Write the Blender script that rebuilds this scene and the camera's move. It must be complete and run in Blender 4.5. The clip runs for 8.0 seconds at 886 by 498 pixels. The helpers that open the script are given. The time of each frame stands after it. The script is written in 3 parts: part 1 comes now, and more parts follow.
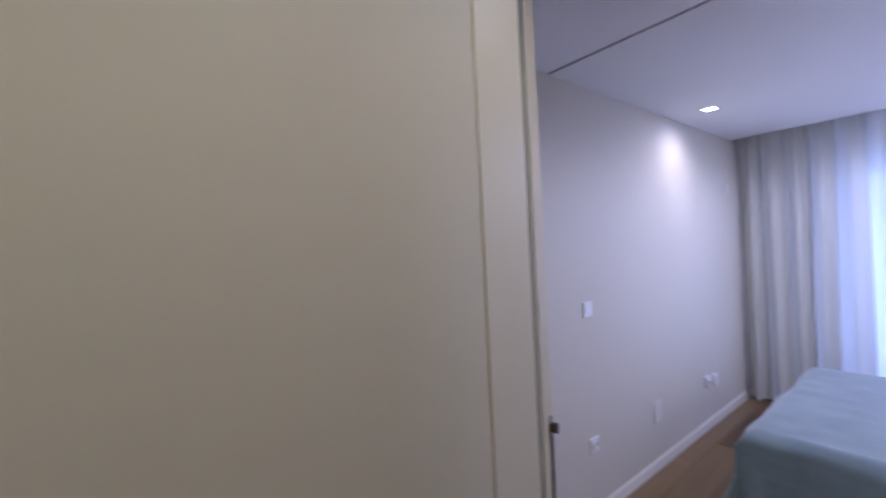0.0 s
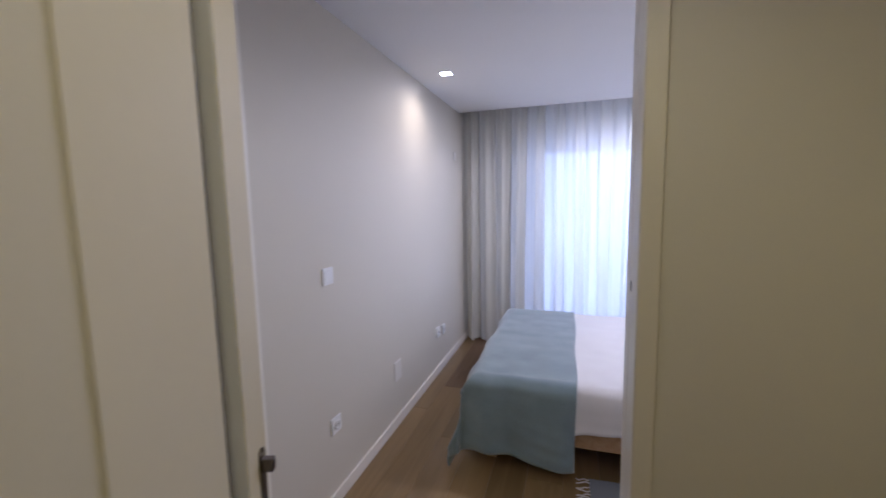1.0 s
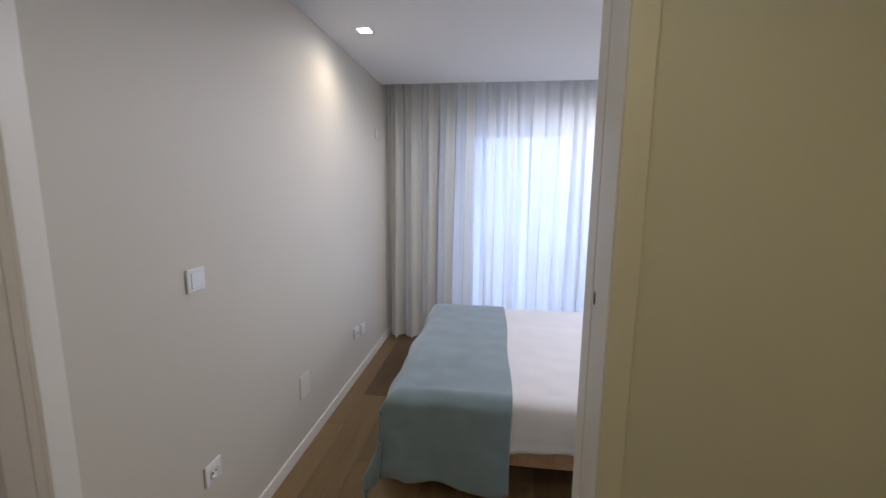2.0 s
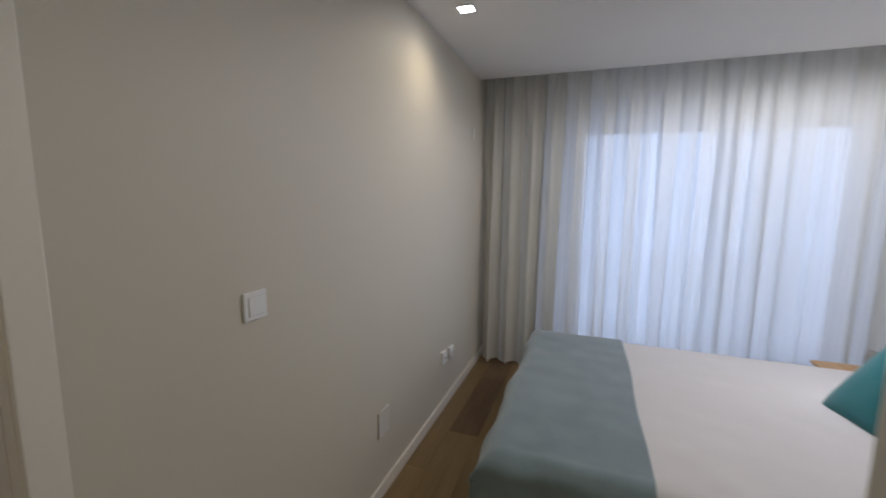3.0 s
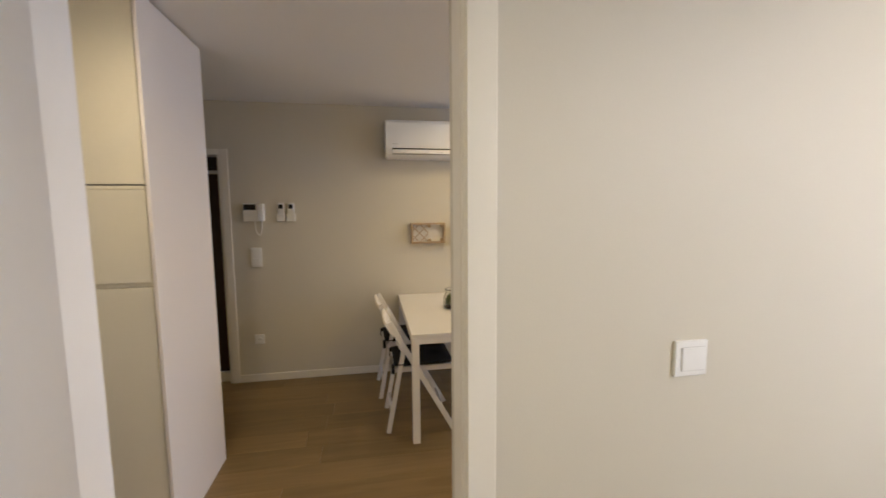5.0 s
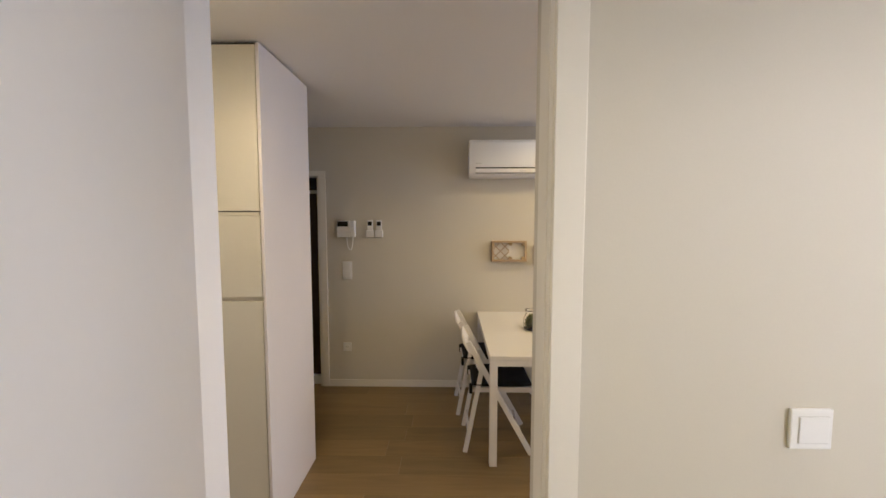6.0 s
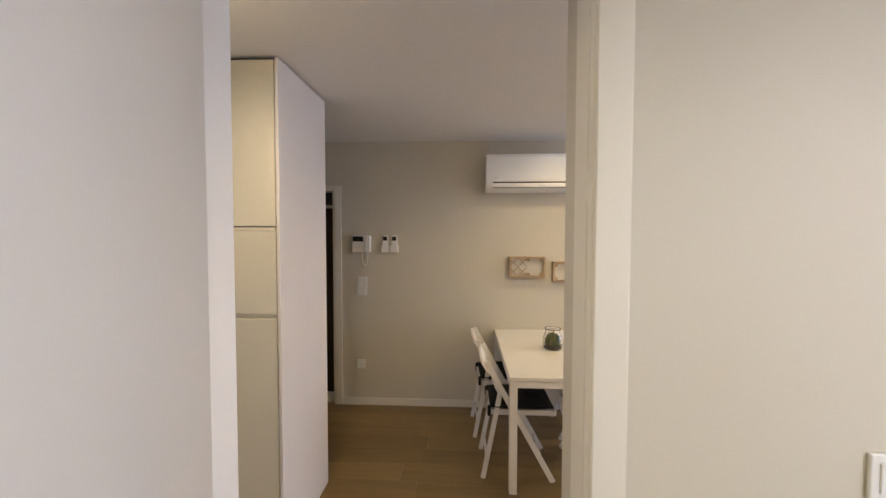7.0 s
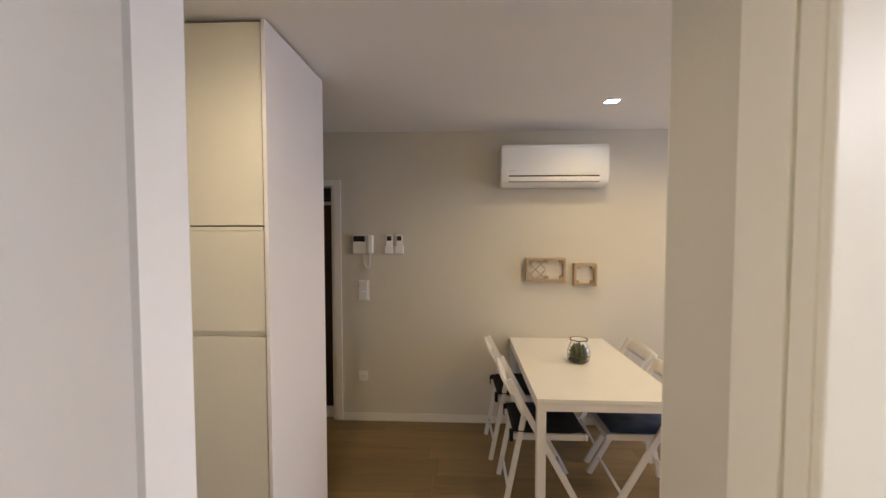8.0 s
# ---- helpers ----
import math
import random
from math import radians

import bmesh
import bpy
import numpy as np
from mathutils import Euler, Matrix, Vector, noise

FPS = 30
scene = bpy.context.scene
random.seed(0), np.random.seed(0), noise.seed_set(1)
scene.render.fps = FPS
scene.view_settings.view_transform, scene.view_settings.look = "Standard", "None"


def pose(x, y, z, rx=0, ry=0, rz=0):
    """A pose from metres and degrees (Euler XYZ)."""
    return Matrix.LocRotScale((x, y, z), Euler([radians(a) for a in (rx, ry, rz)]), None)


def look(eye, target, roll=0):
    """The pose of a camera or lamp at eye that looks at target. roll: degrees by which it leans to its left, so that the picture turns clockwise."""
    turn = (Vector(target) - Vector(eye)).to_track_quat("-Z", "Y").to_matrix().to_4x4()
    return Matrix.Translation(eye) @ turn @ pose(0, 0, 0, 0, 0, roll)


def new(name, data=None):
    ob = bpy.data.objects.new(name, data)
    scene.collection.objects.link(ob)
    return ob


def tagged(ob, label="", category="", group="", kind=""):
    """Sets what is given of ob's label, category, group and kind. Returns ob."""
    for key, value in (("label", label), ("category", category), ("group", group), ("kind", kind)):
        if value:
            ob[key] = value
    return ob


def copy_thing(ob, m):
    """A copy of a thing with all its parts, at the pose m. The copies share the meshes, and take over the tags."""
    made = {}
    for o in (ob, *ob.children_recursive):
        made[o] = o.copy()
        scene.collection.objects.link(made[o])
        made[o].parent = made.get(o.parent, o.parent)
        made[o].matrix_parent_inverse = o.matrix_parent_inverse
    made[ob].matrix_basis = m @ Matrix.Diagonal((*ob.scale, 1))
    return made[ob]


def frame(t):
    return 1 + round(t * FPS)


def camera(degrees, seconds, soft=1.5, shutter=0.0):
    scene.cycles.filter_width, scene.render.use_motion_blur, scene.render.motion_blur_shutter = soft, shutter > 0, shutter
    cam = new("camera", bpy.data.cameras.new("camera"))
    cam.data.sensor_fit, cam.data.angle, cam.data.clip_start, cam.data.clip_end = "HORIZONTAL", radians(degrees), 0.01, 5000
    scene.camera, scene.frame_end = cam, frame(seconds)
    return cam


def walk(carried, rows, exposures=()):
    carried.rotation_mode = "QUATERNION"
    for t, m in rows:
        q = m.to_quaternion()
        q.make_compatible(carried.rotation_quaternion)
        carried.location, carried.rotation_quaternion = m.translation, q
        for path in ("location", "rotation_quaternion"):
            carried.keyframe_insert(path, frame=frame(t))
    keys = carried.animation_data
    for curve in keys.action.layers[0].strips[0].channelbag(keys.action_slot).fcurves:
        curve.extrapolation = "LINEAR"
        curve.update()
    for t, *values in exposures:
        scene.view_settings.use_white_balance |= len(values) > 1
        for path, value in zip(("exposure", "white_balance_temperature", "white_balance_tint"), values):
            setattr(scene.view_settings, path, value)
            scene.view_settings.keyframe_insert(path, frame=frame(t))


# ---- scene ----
cam = camera(95.4, 8.0, shutter=0.35)
PATH = [
    (0, (-2.03, -1.318, 1.569), (-0.804, 0.262, 1.571), -2.8),
    (0.5, (-1.853, -1.248, 1.547), (-0.193, -0.141, 1.414), -2.0),
    (1, (-1.678, -1.135, 1.532), (0.215, -0.53, 1.308), -1.1),
    (1.2, (-1.612, -1.111, 1.531), (0.322, -0.667, 1.279), -0.8),
    (2.3, (-1.178, -1.052, 1.523), (0.784, -0.808, 1.225), 0.6),
    (2.5, (-1.101, -1.033, 1.523), (0.85, -0.703, 1.232), 0.7),
    (3, (-0.894, -0.913, 1.519), (0.97, -0.239, 1.251), 0.7),
    (3.5, (-0.8, -0.818, 1.525), (0.821, 0.325, 1.265), 0.5),
    (4, (-0.756, -0.761, 1.525), (0.461, 0.808, 1.281), -0.2),
    (4.5, (-0.709, -0.755, 1.526), (0.029, 1.091, 1.304), -0.6),
    (5, (-0.726, -0.8, 1.54), (-0.375, 1.159, 1.343), -0.5),
    (6.5, (-0.743, -0.818, 1.639), (-0.837, 1.177, 1.525), 0.1),
    (7, (-0.772, -0.752, 1.626), (-0.874, 1.244, 1.547), 0.1),
    (7.5, (-0.845, -0.575, 1.629), (-0.941, 1.421, 1.548), 0.1),
    (8, (-0.891, -0.42, 1.634), (-0.982, 1.576, 1.546), 0.0),
]
EXPOSURES = [
    (0.0, 0.85, 4170, 37), (0.5, 0.70, 4420, 32), (1.0, 0.78, 4520, 28), (2.5, 0.41, 4820, 17), (3.0, 0.06, 4960, 16), (3.2, -0.04, 5100, 16), (3.5, 0.06, 5430, 16), (4.0, 0.86, 5900, 15),
    (4.5, 1.30, 5450, 15), (5.0, 1.52, 5180, 16), (6.5, 1.62, 5120, 17), (8.0, 1.66, 5100, 18),
]
walk(cam, [(t, look(eye, target, roll)) for t, eye, target, roll in PATH], EXPOSURES)

# ---------------------------------------------------------------- plan
CEIL = 2.465
WIN_X = 2.86          # inner face of the window wall
FAR_Y = 2.970         # far wall of the living room
WALL_T = 0.387        # wall between bedroom and living room

# ---------------------------------------------------------------- world and lamps
world = bpy.data.worlds.new("sky")
scene.world = world
world.use_nodes = True
wn = world.node_tree
sky = wn.nodes.new("ShaderNodeTexSky")
sky.sky_type, sky.sun_disc = "NISHITA", False
sky.sun_elevation, sky.sun_rotation = radians(38), radians(200)
wn.links.new(sky.outputs[0], wn.nodes["Background"].inputs[0])
wn.nodes["Background"].inputs[1].default_value = 0.12

sun = new("sun", bpy.data.lights.new("sun", "SUN"))
sun.data.energy, sun.data.angle, sun.data.color = 0.8, radians(20), (1.0, 0.95, 0.9)
sun.matrix_world = look((0, 0, 10), (3, 4, 5))

WARM, NEUTRAL, AMBER = (1.0, 0.735, 0.37), (1.0, 0.835, 0.635), (1.0, 0.74, 0.18)
YELLOW, CREAM = (1.0, 0.65, 0.175), (1.0, 0.715, 0.33)


def area(name, m, w, h, power, colour):
    ob = new(name, bpy.data.lights.new(name, "AREA"))
    ob.data.shape, ob.data.size, ob.data.size_y = "RECTANGLE", w, h
    ob.data.energy, ob.data.color = power, colour
    ob.matrix_world = m
    return ob


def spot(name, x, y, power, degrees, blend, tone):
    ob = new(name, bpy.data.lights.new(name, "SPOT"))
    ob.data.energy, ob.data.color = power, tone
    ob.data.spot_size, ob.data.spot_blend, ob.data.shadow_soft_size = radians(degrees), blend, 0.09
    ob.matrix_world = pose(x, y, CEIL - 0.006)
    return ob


# daylight that enters by the balcony door
area("window_daylight", look((WIN_X + 0.42, -1.79, 1.16), (0, -1.79, 1.1)), 2.1, 2.1, 14.5, (0.89, 0.93, 1.0))
# first bedroom and first living spot are in view; the rest are added, unseen
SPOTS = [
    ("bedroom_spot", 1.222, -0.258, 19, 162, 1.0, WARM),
    # added out of view as general bedroom fill
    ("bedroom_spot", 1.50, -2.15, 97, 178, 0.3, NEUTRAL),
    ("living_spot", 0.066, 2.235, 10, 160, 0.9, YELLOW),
    # three added, unseen: fill for the room, cabinet front and door lining
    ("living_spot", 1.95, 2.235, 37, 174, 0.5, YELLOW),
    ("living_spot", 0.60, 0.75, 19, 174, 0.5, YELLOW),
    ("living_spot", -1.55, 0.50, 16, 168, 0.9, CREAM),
    # three added, unseen: they light the hall walls
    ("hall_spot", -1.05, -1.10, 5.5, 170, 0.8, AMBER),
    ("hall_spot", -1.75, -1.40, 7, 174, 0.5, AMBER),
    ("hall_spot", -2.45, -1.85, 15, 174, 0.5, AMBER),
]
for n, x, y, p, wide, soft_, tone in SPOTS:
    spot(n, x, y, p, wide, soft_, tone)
# added fill in an unseen east opening, lights the cabinet side and far wall
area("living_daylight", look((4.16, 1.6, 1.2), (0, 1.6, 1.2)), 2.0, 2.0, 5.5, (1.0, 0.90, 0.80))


# ---------------------------------------------------------------- materials
def mat(name, colour, rough=0.5, metal=0.0, noise_scale=40.0, var=0.06, bump=0.02, big=1.3, bigvar=0.04, dist=0.002, stretch=None, rand=0.0, sheen=0.0):
    """A painted or plain surface: colour with a coarse and a fine variation and a fine relief."""
    m = bpy.data.materials.new(name)
    m.use_nodes = True
    nt = m.node_tree
    b = nt.nodes["Principled BSDF"]
    b.inputs["Metallic"].default_value = metal
    b.inputs["Roughness"].default_value = rough
    if sheen:
        b.inputs["Sheen Weight"].default_value = sheen
    tc = nt.nodes.new("ShaderNodeTexCoord")
    mp = nt.nodes.new("ShaderNodeMapping")
    if stretch:
        mp.inputs["Scale"].default_value = stretch
    nt.links.new(tc.outputs["Object"], mp.inputs["Vector"])
    fine, coarse = nt.nodes.new("ShaderNodeTexNoise"), nt.nodes.new("ShaderNodeTexNoise")
    fine.inputs["Scale"].default_value, coarse.inputs["Scale"].default_value = noise_scale, big
    fine.inputs["Detail"].default_value, coarse.inputs["Detail"].default_value = 5, 3
    for n in (fine, coarse):
        nt.links.new(mp.outputs[0], n.inputs["Vector"])
    add = nt.nodes.new("ShaderNodeMath")
    add.operation = "MULTIPLY_ADD"
    add.inputs[1].default_value, add.inputs[2].default_value = var * 2, 1 - var - bigvar
    nt.links.new(fine.outputs["Fac"], add.inputs[0])
    add2 = nt.nodes.new("ShaderNodeMath")
    add2.operation = "MULTIPLY_ADD"
    add2.inputs[1].default_value = bigvar * 2
    nt.links.new(coarse.outputs["Fac"], add2.inputs[0])
    nt.links.new(add.outputs[0], add2.inputs[2])
    value = add2.outputs[0]
    if rand:
        info = nt.nodes.new("ShaderNodeObjectInfo")
        r = nt.nodes.new("ShaderNodeMath")
        r.operation = "MULTIPLY_ADD"
        r.inputs[1].default_value, r.inputs[2].default_value = 2 * rand, 1 - rand
        nt.links.new(info.outputs["Random"], r.inputs[0])
        mul = nt.nodes.new("ShaderNodeMath")
        mul.operation = "MULTIPLY"
        nt.links.new(value, mul.inputs[0])
        nt.links.new(r.outputs[0], mul.inputs[1])
        value = mul.outputs[0]
    mix = nt.nodes.new("ShaderNodeVectorMath")
    mix.operation = "SCALE"
    mix.inputs[0].default_value = colour
    nt.links.new(value, mix.inputs["Scale"])
    nt.links.new(mix.outputs[0], b.inputs["Base Color"])
    if bump:
        bp = nt.nodes.new("ShaderNodeBump")
        bp.inputs["Strength"].default_value, bp.inputs["Distance"].default_value = bump, dist
        nt.links.new(fine.outputs["Fac"], bp.inputs["Height"])
        nt.links.new(bp.outputs[0], b.inputs["Normal"])
    return m


def glowing(name, colour, strength):
    m = bpy.data.materials.new(name)
    m.use_nodes = True
    b = m.node_tree.nodes["Principled BSDF"]
    b.inputs["Base Color"].default_value = (*colour, 1)
    b.inputs["Emission Color"].default_value = (*colour, 1)
    b.inputs["Emission Strength"].default_value = strength
    return m


def glass_mat(name, tint=(1, 1, 1), rough=0.0):
    m = bpy.data.materials.new(name)
    m.use_nodes = True
    b = m.node_tree.nodes["Principled BSDF"]
    b.inputs["Base Color"].default_value = (*tint, 1)
    b.inputs["Transmission Weight"].default_value = 1.0
    b.inputs["Roughness"].default_value = rough
    b.inputs["IOR"].default_value = 1.45
    return m


def sheer_mat():
    """Thin woven voile: light passes between and through the threads."""
    m = bpy.data.materials.new("sheer_voile")
    m.use_nodes = True
    nt = m.node_tree
    nt.nodes.remove(nt.nodes["Principled BSDF"])
    out = nt.nodes["Material Output"]
    dif, tra, clear = nt.nodes.new("ShaderNodeBsdfDiffuse"), nt.nodes.new("ShaderNodeBsdfTranslucent"), nt.nodes.new("ShaderNodeBsdfTransparent")
    dif.inputs[0].default_value = (0.765, 0.755, 0.675, 1)
    tra.inputs[0].default_value = (0.80, 0.785, 0.765, 1)
    a, b = nt.nodes.new("ShaderNodeMixShader"), nt.nodes.new("ShaderNodeMixShader")
    a.inputs[0].default_value = 0.42
    nt.links.new(dif.outputs[0], a.inputs[1])
    nt.links.new(tra.outputs[0], a.inputs[2])
    tc, nz = nt.nodes.new("ShaderNodeTexCoord"), nt.nodes.new("ShaderNodeTexNoise")
    mp = nt.nodes.new("ShaderNodeMapping")
    mp.inputs["Scale"].default_value = (1, 7, 0.05)
    nz.inputs["Scale"].default_value, nz.inputs["Detail"].default_value = 4, 1
    nt.links.new(tc.outputs["Object"], mp.inputs[0])
    nt.links.new(mp.outputs[0], nz.inputs["Vector"])
    rng = nt.nodes.new("ShaderNodeMapRange")
    rng.inputs["To Min"].default_value, rng.inputs["To Max"].default_value = 0.86, 0.99
    rng.inputs["From Min"].default_value, rng.inputs["From Max"].default_value = 0.32, 0.68
    nt.links.new(nz.outputs["Fac"], rng.inputs["Value"])
    nt.links.new(rng.outputs[0], b.inputs[0])
    nt.links.new(clear.outputs[0], b.inputs[1])
    nt.links.new(a.outputs[0], b.inputs[2])
    nt.links.new(b.outputs[0], out.inputs[0])
    return m


def wood_mat(name, light, dark, rough=0.38, rand=0.25, along=(1.2, 14.0, 14.0)):
    m = bpy.data.materials.new(name)
    m.use_nodes = True
    nt = m.node_tree
    b = nt.nodes["Principled BSDF"]
    b.inputs["Roughness"].default_value, b.inputs["Specular IOR Level"].default_value = rough, 0.3
    tc, mp, info = nt.nodes.new("ShaderNodeTexCoord"), nt.nodes.new("ShaderNodeMapping"), nt.nodes.new("ShaderNodeObjectInfo")
    mp.inputs["Scale"].default_value = along
    shift = nt.nodes.new("ShaderNodeVectorMath")
    shift.operation = "MULTIPLY_ADD"
    nt.links.new(info.outputs["Random"], shift.inputs[0])
    shift.inputs[1].default_value = (37, 19, 11)
    nt.links.new(tc.outputs["Object"], shift.inputs[2])
    nt.links.new(shift.outputs[0], mp.inputs[0])
    grain, pore = nt.nodes.new("ShaderNodeTexNoise"), nt.nodes.new("ShaderNodeTexNoise")
    grain.inputs["Scale"].default_value, grain.inputs["Detail"].default_value, grain.inputs["Distortion"].default_value = 1.6, 6, 1.2
    pore.inputs["Scale"].default_value, pore.inputs["Detail"].default_value = 14, 4
    for n in (grain, pore):
        nt.links.new(mp.outputs[0], n.inputs["Vector"])
    ramp = nt.nodes.new("ShaderNodeValToRGB")
    ramp.color_ramp.elements[0].position, ramp.color_ramp.elements[1].position = 0.3, 0.72
    ramp.color_ramp.elements[0].color, ramp.color_ramp.elements[1].color = (*dark, 1), (*light, 1)
    nt.links.new(grain.outputs["Fac"], ramp.inputs[0])
    r = nt.nodes.new("ShaderNodeMath")
    r.operation = "MULTIPLY_ADD"
    r.inputs[1].default_value, r.inputs[2].default_value = 2 * rand, 1 - rand
    nt.links.new(info.outputs["Random"], r.inputs[0])
    sc = nt.nodes.new("ShaderNodeVectorMath")
    sc.operation = "SCALE"
    nt.links.new(ramp.outputs[0], sc.inputs[0])
    nt.links.new(r.outputs[0], sc.inputs["Scale"])
    nt.links.new(sc.outputs[0], b.inputs["Base Color"])
    bp = nt.nodes.new("ShaderNodeBump")
    bp.inputs["Strength"].default_value, bp.inputs["Distance"].default_value = 0.15, 0.001
    nt.links.new(pore.outputs["Fac"], bp.inputs["Height"])
    nt.links.new(bp.outputs[0], b.inputs["Normal"])
    return m


M_WALL = mat("wall_paint", (0.628, 0.592, 0.503), 0.56, noise_scale=160, var=0.02, bump=0.12, bigvar=0.02, dist=0.001)
M_CEIL = mat("ceiling_paint", (0.82, 0.81, 0.80), 0.85, noise_scale=120, var=0.015, bump=0.08, bigvar=0.015, dist=0.001)
M_TRIM = mat("white_lacquer", (0.80, 0.765, 0.68), 0.38, noise_scale=60, var=0.015, bump=0.03, bigvar=0.02, dist=0.0006)
M_DOOR = mat("door_lacquer", (0.86, 0.85, 0.84), 0.36, noise_scale=45, var=0.012, bump=0.03, bigvar=0.02, dist=0.0006)
M_PLAST = mat("white_plastic", (0.80, 0.80, 0.79), 0.3, noise_scale=80, var=0.01, bump=0.0, bigvar=0.01)
M_PLATE = mat("off_white_cover", (0.70, 0.67, 0.61), 0.3, noise_scale=80, var=0.015, bump=0.02)
M_CREAM = mat("cream_lacquer", (0.68, 0.635, 0.53), 0.42, noise_scale=60, var=0.015, bump=0.03, dist=0.0006)
# door edge tone with the hall's warm lamplight put into it
M_WARMEDGE = mat("warm_light_edge", (0.62, 0.555, 0.38), 0.5, noise_scale=60, var=0.015, bump=0.03, dist=0.0006)
# dark tone for the shadowed gap between hall board and door leaf
M_GAPSHADE = mat("grey_brown_gap_shade", (0.105, 0.096, 0.076), 0.7, noise_scale=60, var=0.06, bump=0.03)
M_STRIP = mat("grey_groove_shade", (0.50, 0.49, 0.47), 0.6, noise_scale=60, var=0.04, bump=0.02)
M_GREY = mat("grey_plastic", (0.30, 0.29, 0.27), 0.45, noise_scale=80, var=0.03, bump=0.0)
# grey for printed marks, and for the painted shadow line round the rocker
M_SILVER = mat("pale_grey_print_and_shade", (0.55, 0.55, 0.54), 0.5, noise_scale=80, var=0.02, bump=0.0)
M_DARK = mat("dark_plastic", (0.012, 0.010, 0.012), 0.2, noise_scale=60, var=0.05, bump=0.0)
M_SLOT = mat("dark_gap", (0.03, 0.028, 0.026), 0.8, noise_scale=30, var=0.1, bump=0.0)
M_STEEL = mat("brushed_steel", (0.55, 0.53, 0.50), 0.32, metal=1.0, noise_scale=90, var=0.08, bump=0.05, stretch=(1, 1, 8))
M_LOCK = mat("tarnished_steel", (0.20, 0.18, 0.165), 0.4, metal=1.0, noise_scale=90, var=0.1, bump=0.05)
M_FLOORBASE = mat("screed", (0.10, 0.07, 0.045), 0.9)
M_OAK = wood_mat("oak_planks", (0.250, 0.170, 0.073), (0.192, 0.127, 0.053), 0.30, 0.16, (0.9, 9.0, 9.0))
M_OAKDARK = wood_mat("oak_dark", (0.165, 0.102, 0.052), (0.122, 0.074, 0.038))
M_PINE = wood_mat("pine", (0.62, 0.42, 0.22), (0.48, 0.30, 0.14), 0.5, 0.08)
M_CRATE = wood_mat("pale_wood", (0.47, 0.36, 0.225), (0.36, 0.265, 0.16), 0.55, 0.12)
M_WENGE = wood_mat("dark_veneer", (0.05, 0.028, 0.018), (0.025, 0.014, 0.009), 0.35, 0.05, (14.0, 14.0, 1.2))
M_CAB = mat("cream_cabinet", (0.72, 0.68, 0.56), 0.42, noise_scale=50, var=0.015, bump=0.03, dist=0.0006)
M_SIDE = mat("white_panel", (0.80, 0.755, 0.72), 0.45, noise_scale=50, var=0.015, bump=0.03, dist=0.0006)
M_BLANKET = mat("sage_fleece", (0.19, 0.248, 0.272), 0.95, noise_scale=230, var=0.18, bump=0.5, big=7, bigvar=0.22, dist=0.003, sheen=0.6)
M_LINEN = mat("white_cotton", (0.70, 0.68, 0.67), 0.9, noise_scale=260, var=0.04, bump=0.3, big=5, bigvar=0.03, dist=0.002, sheen=0.2)
M_TEAL = mat("teal_plush", (0.009, 0.15, 0.168), 0.9, noise_scale=220, var=0.15, bump=0.5, big=9, bigvar=0.12, dist=0.003, sheen=0.4)
M_RUG = mat("grey_rug", (0.26, 0.28, 0.31), 0.95, noise_scale=200, var=0.2, bump=0.7, big=8, bigvar=0.1, dist=0.004)
M_FRINGE = mat("cotton_fringe", (0.75, 0.72, 0.68), 0.95, noise_scale=200, var=0.05, bump=0.2)
M_NAVY = mat("navy_cotton", (0.0035, 0.0035, 0.006), 0.97, noise_scale=240, var=0.15, bump=0.4, dist=0.002)
M_BLUE = mat("blue_cotton", (0.012, 0.03, 0.075), 0.9, noise_scale=240, var=0.15, bump=0.4, dist=0.002, sheen=0.15)
M_TABLE = mat("white_laminate", (0.80, 0.775, 0.73), 0.3, noise_scale=60, var=0.01, bump=0.01)
M_CHAIR = mat("white_painted_wood", (0.78, 0.75, 0.71), 0.42, noise_scale=50, var=0.03, bump=0.06, stretch=(1, 1, 0.2))
M_LEAF = mat("succulent_leaf", (0.135, 0.165, 0.065), 0.5, noise_scale=60, var=0.25, bump=0.1)
M_SOIL = mat("dark_soil", (0.04, 0.03, 0.02), 0.95, noise_scale=120, var=0.4, bump=0.6, dist=0.006)
M_GLASS = glass_mat("clear_glass")
M_JAR = glass_mat("jar_glass", (1.0, 1.0, 1.0))
M_SHEER = sheer_mat()
M_BULB = glowing("spot_lens", (1.0, 0.86, 0.66), 18.0)
M_OUT = glowing("overcast_distance", (0.84, 0.91, 1.0), 0.5)
M_CARD = mat("white_card", (0.80, 0.78, 0.74), 0.8, noise_scale=40, var=0.02, bump=0.02)
M_UPVC = mat("white_frame_coating", (0.80, 0.80, 0.80), 0.35, noise_scale=40, var=0.01, bump=0.0)


# ---------------------------------------------------------------- builders
def link(name, bm, material, parent=None, label="", smooth=False):
    me = bpy.data.meshes.new(name)
    bmesh.ops.recalc_face_normals(bm, faces=bm.faces[:])
    bm.to_mesh(me)
    bm.free()
    me.materials.append(material)
    if smooth:
        for p in me.polygons:
            p.use_smooth = True
    ob = new(name, me)
    if parent:
        ob.parent = parent
    if label:
        ob["label"] = label
    return ob


def part(name, bm, material, parent, label="", smooth=False):
    return link(name, bm, material, parent, label, smooth)


def empty(name, x=0, y=0, z=0, rz=0):
    ob = new(name)
    ob.empty_display_size = 0.05
    ob.matrix_basis = pose(x, y, z, 0, 0, rz)
    return ob


